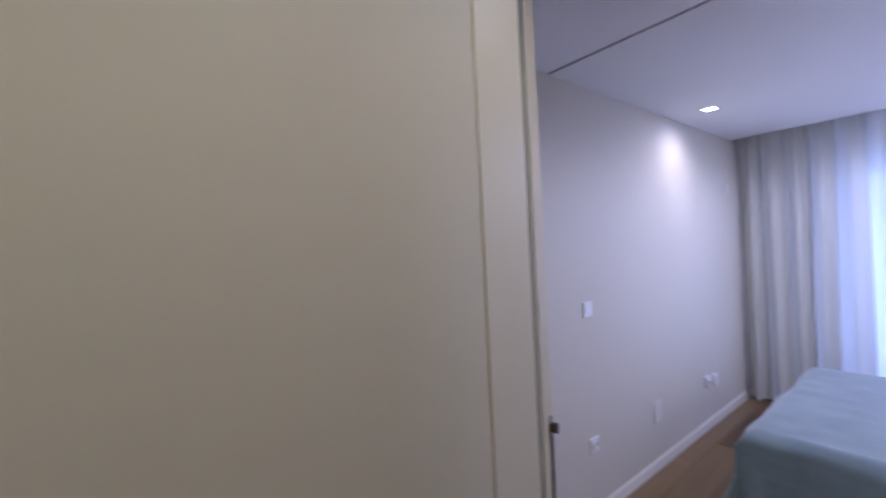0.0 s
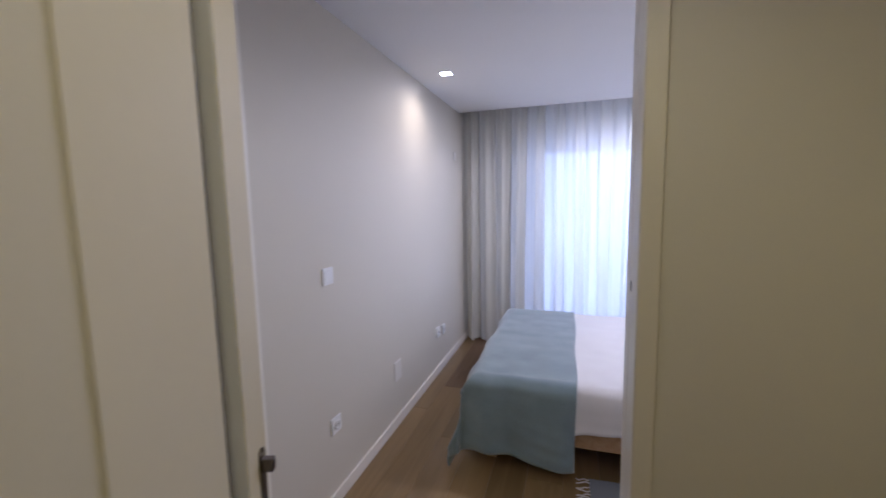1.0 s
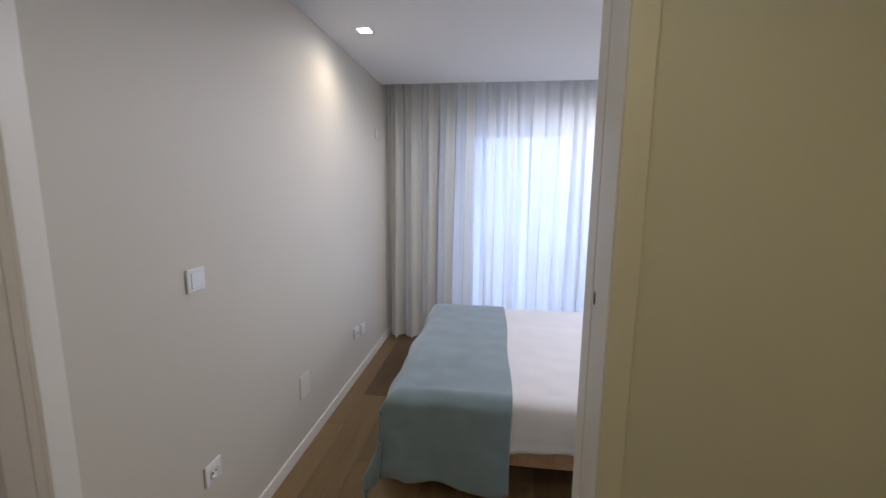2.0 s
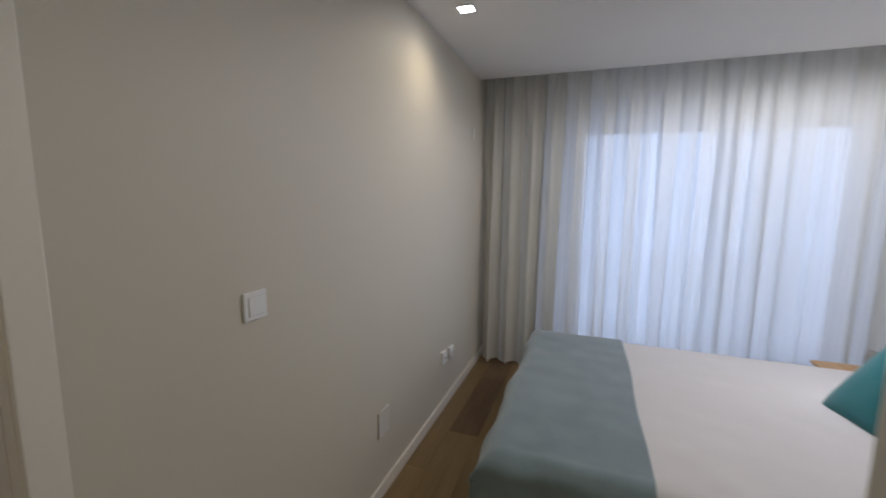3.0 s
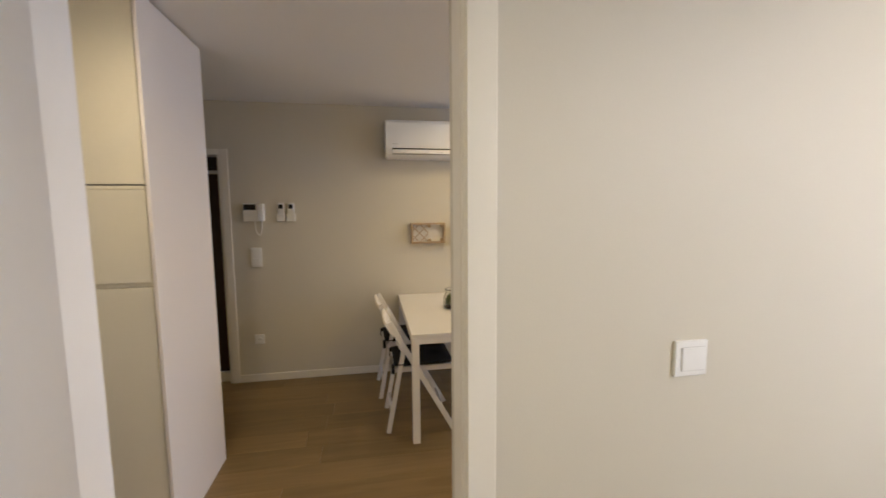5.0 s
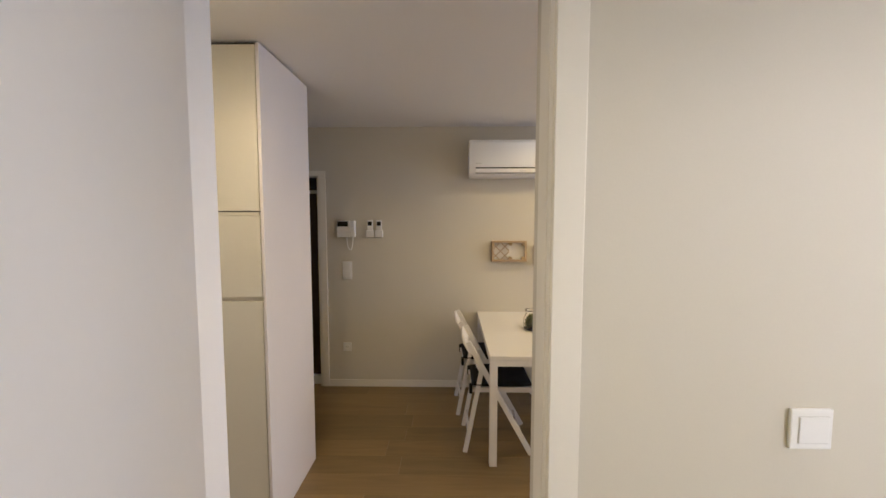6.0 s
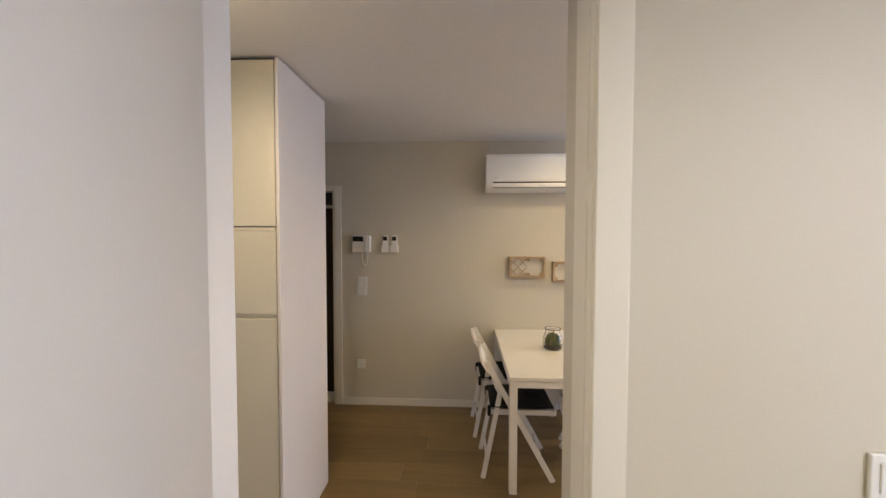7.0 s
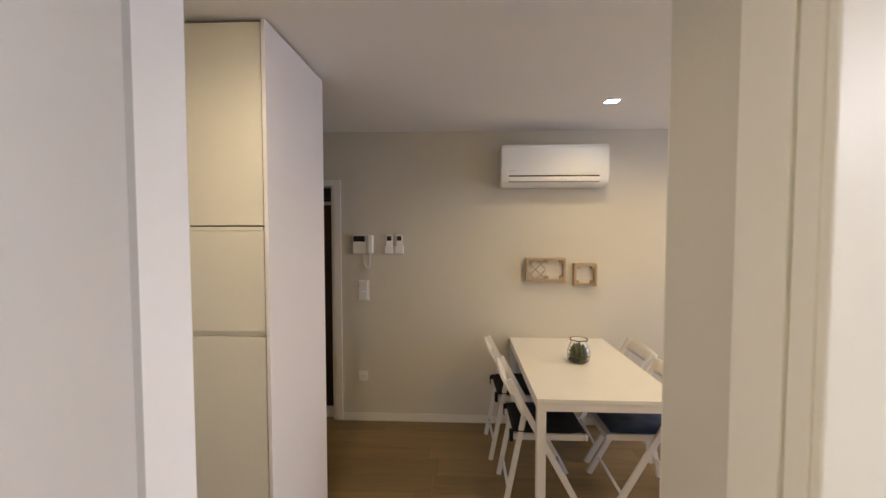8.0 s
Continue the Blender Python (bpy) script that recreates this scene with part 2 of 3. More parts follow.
def add_box(bm, x0, x1, y0, y1, z0, z1, bevel=0.0, seg=2):
    made = bmesh.ops.create_cube(bm, size=1.0)
    vs = made["verts"]
    for v in vs:
        v.co = Vector((x0 + (v.co.x + 0.5) * (x1 - x0), y0 + (v.co.y + 0.5) * (y1 - y0), z0 + (v.co.z + 0.5) * (z1 - z0)))
    if bevel:
        es = list({e for v in vs for e in v.link_edges})
        bmesh.ops.bevel(bm, geom=es, offset=bevel, segments=seg, profile=0.6, affect="EDGES")
    return bm


def box(x0, x1, y0, y1, z0, z1, bevel=0.0, seg=2):
    return add_box(bmesh.new(), x0, x1, y0, y1, z0, z1, bevel, seg)


def bar(a, b, w, d, bevel=0.004, side=(0, 1, 0)):
    """A squared bar from a to b, w wide along side and d deep across."""
    a, b = Vector(a), Vector(b)
    bm = box(-w / 2, w / 2, -d / 2, d / 2, 0, (b - a).length, bevel)
    zax = (b - a).normalized()
    xax = (Vector(side) - zax * Vector(side).dot(zax)).normalized()
    yax = zax.cross(xax)
    m = Matrix((xax, yax, zax)).transposed().to_4x4()
    m.translation = a
    bm.transform(m)
    return bm


def rod(a, b, r, seg=12, r2=None):
    a, b = Vector(a), Vector(b)
    bm = bmesh.new()
    bmesh.ops.create_cone(bm, cap_ends=True, segments=seg, radius1=r, radius2=r if r2 is None else r2, depth=(b - a).length)
    m = (b - a).to_track_quat("Z", "Y").to_matrix().to_4x4()
    m.translation = (a + b) / 2
    bm.transform(m)
    return bm


def lathe(profile, seg=28):
    bm = bmesh.new()
    rings = [[bm.verts.new((r * math.cos(2 * math.pi * k / seg), r * math.sin(2 * math.pi * k / seg), z)) for k in range(seg)] for r, z in profile]
    for a, b in zip(rings, rings[1:]):
        for k in range(seg):
            bm.faces.new((a[k], a[(k + 1) % seg], b[(k + 1) % seg], b[k]))
    return bm


def grid(nu, nv, f):
    bm = bmesh.new()
    vs = [[bm.verts.new(f(i / nu, j / nv)) for j in range(nv + 1)] for i in range(nu + 1)]
    for i in range(nu):
        for j in range(nv):
            bm.faces.new((vs[i][j], vs[i + 1][j], vs[i + 1][j + 1], vs[i][j + 1]))
    return bm


def setting(name, bm, material, label, category, smooth=False):
    return tagged(link(name, bm, material, None, "", smooth), label, category, kind="structure")


# ---------------------------------------------------------------- structure
floor = setting("floor", box(-3.3, 4.2, -3.3, 3.4, -0.12, -0.014), M_FLOORBASE, "oak plank floor through bedroom, hall and living room", "floor")

bm = box(-3.3, -0.264, -3.3, 0.10, CEIL, CEIL + 0.1)
add_box(bm, -0.264, -0.244, -3.3, 0.10, CEIL + 0.02, CEIL + 0.1)
add_box(bm, -0.244, 2.50, -3.3, 0.10, CEIL, CEIL + 0.1)
add_box(bm, 2.50, 2.86, -3.3, 0.10, CEIL + 0.14, CEIL + 0.22)
add_box(bm, 2.495, 2.50, -3.3, 0.10, CEIL + 0.1, CEIL + 0.22)
setting("ceiling_bedroom", bm, M_CEIL, "white painted plaster ceiling with a sunk curtain slot", "ceiling")
setting("ceiling_living", box(-3.3, 4.2, 0.10, 3.4, CEIL, CEIL + 0.1), M_CEIL, "white painted plaster ceiling of the living room", "ceiling")

JR, JL = -0.538, -1.370      # faces of the door lining, living room door
bm = box(JR + 0.048, 4.1, 0.0, WALL_T, -0.01, CEIL + 0.25)
setting("wall_switch", bm, M_WALL, "greige painted bedroom wall with a light switch and sockets", "wall")
bm = box(-3.3, JL - 0.08, 0.0, WALL_T, -0.01, CEIL + 0.02)
setting("wall_hinge_side", bm, M_WALL, "greige painted wall beside the living room door", "wall")
setting("wall_over_door", box(JL - 0.08, JR + 0.048, 0.10, WALL_T, 2.44, CEIL + 0.02), M_WALL, "strip of wall over the tall door", "wall")

# window wall with the balcony door's opening
WY0, WY1, WZ0, WZ1 = -2.85, -0.735, 0.04, 2.21
bm = box(WIN_X, WIN_X + 0.26, WY1, 0.0, -0.01, CEIL + 0.2)
add_box(bm, WIN_X, WIN_X + 0.26, -3.3, WY0, -0.01, CEIL + 0.2)
add_box(bm, WIN_X, WIN_X + 0.26, WY0, WY1, WZ1, CEIL + 0.2)
add_box(bm, WIN_X, WIN_X + 0.26, WY0, WY1, -0.01, WZ0)
setting("wall_window", bm, M_WALL, "greige painted outer wall with a wide balcony door", "wall")
setting("wall_bedhead", box(-0.39, 3.1, -3.2, -3.05, -0.01, CEIL + 0.25), M_WALL, "greige painted wall behind the head of the bed", "wall")

# wall with the wide opening between hall and bedroom
setting("wall_hall_bedroom", box(-0.386, -0.174, -3.05, -1.337, -0.01, CEIL + 0.02), M_WALL, "greige painted wall between hall and bedroom", "wall")
# hall
bm = box(-3.2, -1.65, -0.66, -0.50, -0.01, CEIL + 0.02)
add_box(bm, -1.65, -1.262, -0.66, -0.644, -0.01, CEIL + 0.02)
setting("wall_hall", bm, M_WALL, "cream painted hall wall that ends beside the door", "wall")
setting("wall_closet_back", box(-1.65, -1.55, -0.644, 0.0, -0.01, CEIL + 0.02), M_WALL, "plain wall behind the opened door", "wall")
setting("wall_hall_west", box(-3.3, -3.2, -3.2, -0.5, -0.01, CEIL + 0.02), M_WALL, "plain hall end wall", "wall")
setting("wall_hall_south", box(-3.3, -0.402, -2.75, -2.65, -0.01, CEIL + 0.02), M_WALL, "plain hall side wall", "wall")

# living room shell, with the far doorway
DX0, DX1, DZ = -2.75, -1.976, 2.014
bm = box(DX1, 4.2, FAR_Y, FAR_Y + 0.14, -0.01, CEIL + 0.02)
add_box(bm, -3.3, DX0, FAR_Y, FAR_Y + 0.14, -0.01, CEIL + 0.02)
add_box(bm, DX0, DX1, FAR_Y, FAR_Y + 0.14, DZ, CEIL + 0.02)
setting("wall_living_far", bm, M_WALL, "greige painted living room wall with a doorway", "wall")
setting("wall_living_west", box(-3.3, -3.2, 0.34, 3.4, -0.01, CEIL + 0.02), M_WALL, "plain living room end wall", "wall")
# opening out of view, left only for the added east fill lamp
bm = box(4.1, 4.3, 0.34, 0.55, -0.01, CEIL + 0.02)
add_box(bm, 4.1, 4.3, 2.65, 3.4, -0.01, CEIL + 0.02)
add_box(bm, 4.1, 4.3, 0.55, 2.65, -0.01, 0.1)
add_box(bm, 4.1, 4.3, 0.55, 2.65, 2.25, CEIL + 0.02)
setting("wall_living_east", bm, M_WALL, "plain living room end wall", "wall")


def baseboard(name, x0, x1, y0, y1, h=0.072):
    bm = box(x0, x1, y0, y1, 0.0, h, 0.003)
    return setting(name, bm, M_TRIM, "low white lacquered baseboard", "baseboard")


baseboard("baseboard_switch_wall", JR + 0.067, WIN_X, -0.012, -0.001)
baseboard("baseboard_far_wall", DX1 + 0.066, 4.1, FAR_Y - 0.012, FAR_Y - 0.001, 0.068)
baseboard("baseboard_hall", -3.2, -1.407, -0.673, -0.661)
baseboard("baseboard_bedhead", -0.172, WIN_X, -3.049, -3.038)

# ---------------------------------------------------------------- living room door: lining, casings, leaf
H_D = 2.43
bm = box(JR, JR + 0.047, -0.004, 0.028, 0, H_D, 0.002)
add_box(bm, JR, JR + 0.047, 0.034, 0.12, 0, H_D, 0.003)
add_box(bm, JR + 0.008, JR + 0.047, 0.026, 0.036, 0, H_D)
setting("trim_lining_latch_side", bm, M_TRIM, "cream lacquered door lining with a rebate", "door frame")
bm = box(JL - 0.079, JL, 0.09, 0.271, 0, H_D, 0.002)
# door white instead of the cream trim: daylight is put into the colour
setting("trim_lining_hinge_side", bm, M_DOOR, "hinge-side door lining, white with daylight put into the colour", "door frame")
# grey strip puts the shade of the hinge-side groove into the colour
setting("trim_hinge_seal", box(JL - 0.002, JL + 0.0025, 0.122, 0.153, 0, H_D - 0.03, 0.0008), M_STRIP, "grey strip drawing the shaded groove in the hinge-side lining", "door seal")
setting("trim_lining_head", box(JL, JR, -0.002, 0.12, H_D - 0.03, H_D), M_TRIM, "door lining over the opening", "door frame")
setting("trim_casing_latch_side", box(JR + 0.002, JR + 0.065, -0.016, -0.001, 0, H_D + 0.03, 0.003), M_TRIM, "flat white door casing on the bedroom side", "door casing")
setting("trim_casing_living", box(JR + 0.052, JR + 0.115, WALL_T + 0.001, WALL_T + 0.014, 0, H_D + 0.03, 0.003), M_TRIM, "flat door casing on the living room side", "door casing")

# the leaf stands open past a right angle
hinge, edge = Vector((-1.313, 0.077, 0)), Vector((-1.090, -0.581, 0))
along = (edge - hinge)
leaf_len = along.length
door = empty("door_1", hinge.x, hinge.y, 0, math.degrees(math.atan2(along.y, along.x)))
tagged(door, "open white lacquered door leaf with a steel lock plate", "door", kind="structure")
part("leaf", box(0.004, leaf_len, -0.076, 0.0, 0.008, 2.395, 0.0025), M_DOOR, door)
# thin cream sheet: warm hall light painted onto the white leaf's edge
part("edge_band", box(leaf_len - 0.0004, leaf_len + 0.0012, -0.0745, -0.0015, 0.010, 2.393), M_WARMEDGE, door, "door edge with the warm hall light put into its colour")
bm = bmesh.new()
for side in (0.0013, 0.0035):
    ring_v = []
    for k in range(24):
        ang = 2 * math.pi * k / 24
        ring_v.append(bm.verts.new((leaf_len + side, -0.023 + 0.011 * math.cos(ang), (1.075 if math.sin(ang) >= 0 else 0.851) + 0.011 * math.sin(ang))))
    bm.faces.new(ring_v)
bm.verts.ensure_lookup_table()
for k in range(24):
    bm.faces.new((bm.verts[k], bm.verts[(k + 1) % 24], bm.verts[24 + (k + 1) % 24], bm.verts[24 + k]))
lock = part("lock_plate", bm, M_LOCK, door, "long steel lock plate with rounded ends on the door edge")
bm = box(leaf_len + 0.003, leaf_len + 0.024, -0.029, -0.014, 1.040, 1.066, 0.003)
part("latch_bolt", bm, M_LOCK, lock, "steel latch bolt sticking out")
part("key_slot", box(leaf_len + 0.003, leaf_len + 0.0042, -0.028, -0.018, 0.90, 0.93, 0.0005), M_SLOT, lock)
for z in (0.862, 1.074):
    part("screw", rod((leaf_len + 0.003, -0.023, z), (leaf_len + 0.0046, -0.023, z), 0.0035, 10), M_STEEL, lock)

# casing board at the end of the hall wall
setting("trim_hall_board", box(-1.405, -1.2525, -0.6640, -0.6605, 0, CEIL - 0.002, 0.0015, 4), M_CREAM, "wide cream board at the end of the hall wall", "door casing")
# dark strip: the gap's shade is put into the colour
setting("trim_hall_seal", box(-1.2523, -1.2480, -0.6632, -0.640, 0, CEIL - 0.002, 0.001), M_GAPSHADE, "dark grey-brown strip drawing the shaded gap along the board's edge", "door seal")
setting("trim_strike_plate", box(-1.2481, -1.2465, -0.660, -0.645, 0.84, 1.03, 0.001), M_STEEL, "small steel strike plate", "strike plate")

# lining of the opening between hall and bedroom, with the slot for a sliding door
bm = box(-0.396, -0.258, -1.336, -1.322, 0, CEIL - 0.002, 0.002)
add_box(bm, -0.250, -0.165, -1.336, -1.322, 0, CEIL - 0.002, 0.002)
lining = setting("trim_sliding_lining", bm, M_TRIM, "white jamb lining with a narrow slot", "door frame")
part("slot", box(-0.260, -0.248, -1.336, -1.328, 0, CEIL - 0.004), M_SLOT, lining, "dark slot in the lining")
hole = lathe([(0.001, 0.0), (0.0085, 0.0), (0.0105, 0.0012), (0.0085, 0.0024), (0.001, 0.0024)], 20)
hole.transform(Matrix.Translation((-0.277, -1.3228, 1.256)) @ pose(0, 0, 0, -90) @ Matrix.Diagonal((0.9, 1.75, 1.0, 1.0)))
part("strike_hole", hole, M_DARK, lining, "dark oval strike hole", True)
setting("trim_sliding_casing", box(-0.404, -0.3875, -1.380, -1.324, 0, CEIL - 0.002, 0.003), M_CREAM, "flat casing on the hall side", "door casing")
setting("trim_ceiling_track", box(-0.262, -0.246, -1.33, -0.002, CEIL + 0.006, CEIL + 0.0195), M_SLOT, "thin dark sliding track in the ceiling", "track")

# ---------------------------------------------------------------- far doorway of the living room
setting("trim_far_casing", box(DX1 + 0.001, DX1 + 0.065, FAR_Y - 0.014, FAR_Y - 0.001, 0, DZ + 0.05, 0.003), M_TRIM, "white door casing beside the dark doorway", "door casing")
setting("trim_far_casing_head", box(DX0 - 0.06, DX1, FAR_Y - 0.014, FAR_Y - 0.001, DZ + 0.001, DZ + 0.05, 0.003), M_TRIM, "white door casing over the dark doorway", "door casing")
setting("trim_far_lining", box(DX1 - 0.02, DX1, FAR_Y - 0.003, FAR_Y + 0.14, 0, DZ, 0.002), M_TRIM, "door lining of the dark doorway", "door frame")
far_door = empty("door_2", DX0, FAR_Y + 0.09, 0)
tagged(far_door, "dark brown veneered entrance door, closed", "door", kind="structure")
part("leaf", box(0.0, DX1 - DX0 - 0.022, -0.02, 0.03, 0.09, DZ - 0.10, 0.003), M_WENGE, far_door)
part("steel_band", box(0.0, DX1 - DX0 - 0.022, -0.03, -0.02, DZ - 0.155, DZ - 0.125, 0.002), M_STEEL, far_door, "bright steel band near the top")
part("threshold", box(0.0, DX1 - DX0 - 0.022, -0.05, 0.03, 0.0, 0.085, 0.003), M_TRIM, far_door, "white threshold board")
setting("wall_behind_far_door", box(DX0 - 0.1, DX1 + 0.1, FAR_Y + 0.3, FAR_Y + 0.4, -0.01, CEIL), M_WENGE, "dark wall behind the entrance door", "wall")

# ---------------------------------------------------------------- balcony door
win = empty("window_1", WIN_X + 0.13, 0, 0)
tagged(win, "white framed two-leaf balcony door behind sheer curtains", "window", kind="structure")


def ring(x0, x1, y0, y1, z0, z1, w, bevel=0.004):
    bm = box(x0, x1, y0, y0 + w, z0, z1, bevel)
    add_box(bm, x0, x1, y1 - w, y1, z0, z1, bevel)
    add_box(bm, x0, x1, y0 + w, y1 - w, z0, z0 + w, bevel)
    add_box(bm, x0, x1, y0 + w, y1 - w, z1 - w, z1, bevel)
    return bm


part("window_frame", ring(-0.035, 0.035, WY0, WY1, WZ0, WZ1, 0.06), M_UPVC, win)
mid = -2.2
part("head_profile", box(-0.05, 0.05, WY0 + 0.06, WY1 - 0.06, WZ1 - 0.105, WZ1 - 0.06, 0.004), M_UPVC, win, "white head profile of the roller shutter")
for a, b, off in ((WY0 + 0.05, mid + 0.025, 0.012), (mid - 0.025, WY1 - 0.05, -0.02)):
    s = part("sash", ring(off - 0.02, off + 0.02, a, b, WZ0 + 0.05, WZ1 - 0.107, 0.055), M_UPVC, win)
    g = part("pane", box(off - 0.006, off + 0.006, a + 0.05, b - 0.05, WZ0 + 0.10, WZ1 - 0.157), M_GLASS, s, "clear window glass")
    g.visible_shadow = False
part("window_sill", box(-0.13, 0.16, WY0, WY1, WZ0 - 0.03, WZ0 + 0.004, 0.003), M_UPVC, win)

# outside
setting("ground", box(WIN_X + 0.27, 60, -40, 40, -0.35, -0.2), M_CARD, "pale terrace paving outside", "ground")
setting("backdrop", box(14, 14.1, -16, 12, -0.2, 9), M_OUT, "pale overcast distance", "backdrop")

# ---------------------------------------------------------------- sheer curtains


def curtain(y0, y1, x, folds, depth, seed):
    """Voile in pleats: tight at the head tape, opening into rounder folds that wander towards the hem."""
    rnd = random.Random(seed)
    ph = [rnd.uniform(0, 6.28) for _ in range(6)]

    def f(u, v):
        y = y0 + (y1 - y0) * (0.62 * u + 0.38 * u * u)
        z = 0.025 + v * (CEIL + 0.11)
        low = 1 - v
        k = u * folds * 2 * math.pi + 1.9 * noise.noise((u * 7, low * 0.35, seed)) + 0.5 * noise.noise((u * 23, low * 0.5, seed + 3))
        size = 0.85 + 0.7 * noise.noise((u * folds * 0.6, 0.3 * v, seed + 7))
        wob = (math.sin(k) + 0.22 * math.sin(3 * k + ph[2])) * size
        pleat = math.sin(k * 3 + ph[3]) * (0.10 + 0.55 * v ** 6) + 0.12 * math.sin(5.3 * k + ph[4])
        open_ = 0.55 + 0.45 * low ** 0.7
        sway = 0.010 * noise.noise((u * 5, v * 2.2, seed + 11))
        hem = 0.010 * math.sin(k + 0.8) if v < 0.01 else 0
        return (x + depth * (open_ * wob + 0.4 * pleat) + sway, y + 0.024 * math.sin(2 * k + ph[1]) * (0.3 + 0.7 * low), z + hem)

    return grid(int(folds * 30), 30, f)


drape_ = link("sheer_curtain", curtain(-0.03, -3.0, 2.600, 14, 0.058, 3), M_SHEER, None, "", True)
tagged(drape_, "long off-white sheer voile curtain hanging in folds", "curtain")
rail = tagged(link("curtain_rail", box(2.565, 2.635, -3.04, -0.01, CEIL + 0.128, CEIL + 0.139, 0.002), M_UPVC), "white curtain rail sunk in the ceiling slot", "curtain rail")

# ---------------------------------------------------------------- bed
BX0, BX1, BY0, BY1, BT = 0.565, 2.0, -2.72, -0.635, 0.53
bed = empty("bed", (BX0 + BX1) / 2, (BY0 + BY1) / 2, 0)
tagged(bed, "double bed with pine frame and white covers", "bed")


def at_bed(bm):
    bm.transform(Matrix.Translation((-(BX0 + BX1) / 2, -(BY0 + BY1) / 2, 0)))
    return bm


part("side_rail", at_bed(box(BX0 + 0.01, BX0 + 0.035, BY0, BY1, 0.15, 0.29, 0.003)), M_PINE, bed, "plain pine side rail")
part("side_rail", at_bed(box(BX1 - 0.035, BX1 - 0.01, BY0, BY1, 0.15, 0.29, 0.003)), M_PINE, bed, "plain pine side rail")
part("foot_rail", at_bed(box(BX0 + 0.036, BX1 - 0.036, BY1 - 0.025, BY1, 0.15, 0.29, 0.003)), M_PINE, bed)
part("slat_base", at_bed(box(BX0 + 0.036, BX1 - 0.036, BY0, BY1 - 0.026, 0.20, 0.235)), M_PINE, bed)
for x in (BX0 + 0.05, BX1 - 0.05):
    for y in (BY0 + 0.06, BY1 - 0.06):
        part("leg", at_bed(box(x - 0.03, x + 0.03, y - 0.03, y + 0.03, 0, 0.15, 0.004)), M_PINE, bed)
part("mattress", at_bed(box(BX0 + 0.02, BX1 - 0.02, BY0, BY1 - 0.02, 0.24, BT - 0.035, 0.09, 5)), M_LINEN, bed, smooth=True)


def drape(x0, x1, y0, y1, top, near, far, foot, seed, lift, wave, ny, nx, r=0.085):
    """A cloth over the bed that hangs down at the near side, the far side and the foot by the lengths given."""
    rnd = random.Random(seed)
    p = [rnd.uniform(0, 6.28) for _ in range(8)]

    def edge(d):
        # rounded turn: returns outward shift and drop for a length d past the edge
        q = r * math.pi / 2
        if d <= 0:
            return 0.0, 0.0
        if d < q:
            return r * math.sin(d / r), r * (1 - math.cos(d / r))
        return r + 0.06 * (d - q), r + (d - q)

    def f(u, v):
        a = -near + u * (near + (x1 - x0) + far)
        b = v * (foot + (y1 - y0))          # from the head side to the foot
        yy = y0 + min(b, y1 - y0)
        db = max(0.0, b - (y1 - y0))
        da, sgn = (max(0.0, -a), -1) if a < 0 else (max(0.0, a - (x1 - x0)), 1)
        ox, dx_ = edge(da)
        oy, dy_ = edge(db)
        xx = x0 + min(max(a, 0), x1 - x0)
        fold = wave * (math.sin(13 * b + p[0] + 2 * math.sin(3 * b + p[1])) + 0.5 * math.sin(29 * b + p[2])) * min(1.0, da / 0.25)
        fold2 = wave * (math.sin(11 * a + p[3]) + 0.5 * math.sin(23 * a + p[4])) * min(1.0, db / 0.25)
        both = min(da, db)
        z = top - max(dx_, dy_) - 0.12 * both
        z += lift * (noise.noise((xx * 2.6, yy * 2.6, seed)) + 0.5 * noise.noise((xx * 7, yy * 7, seed + 3))) * (1.0 if da + db == 0 else 0.3)
        # creases across the hanging side
        crease = 0.5 * wave * noise.noise((b * 2.2, da * 21 + b * 1.5, seed + 9)) * min(1.0, da / 0.08)
        if da > 0.1:
            z += 0.025 * math.sin(6.5 * b + p[5]) * (da / max(near, 0.01))
        x = xx + sgn * (ox + 0.07 * both + ((fold + crease) if da > 0 else 0))
        y = yy + oy + 0.07 * both + (fold2 if db > 0 else 0) + 0.005 * math.sin(7 * a + p[6])
        return (x, y, max(z, 0.012 + 0.004 * math.sin(31 * a)))

    bm = grid(nx, ny, f)
    bmesh.ops.recalc_face_normals(bm, faces=bm.faces[:])
    return bm


def thick(ob, t):
    m = ob.modifiers.new("cloth", "SOLIDIFY")
    m.thickness, m.offset = t, -1.0
    return ob


cover = part("bed_cover", at_bed(drape(BX0, BX1, BY0, -1.05, BT, 0.30, 0.30, 0.0, 5, 0.012, 0.013, 90, 110)), M_LINEN, bed, "white cotton cover tucked down the side", True)
thick(cover, 0.012)
blanket = thick(link("blanket", drape(BX0 - 0.012, BX1 + 0.01, -1.175, BY1, BT + 0.016, 0.50, 0.34, 0.45, 2, 0.009, 0.019, 100, 140), M_BLANKET, None, "", True), 0.010)
tagged(blanket, "sage green fleece blanket laid across the foot of the bed", "blanket")


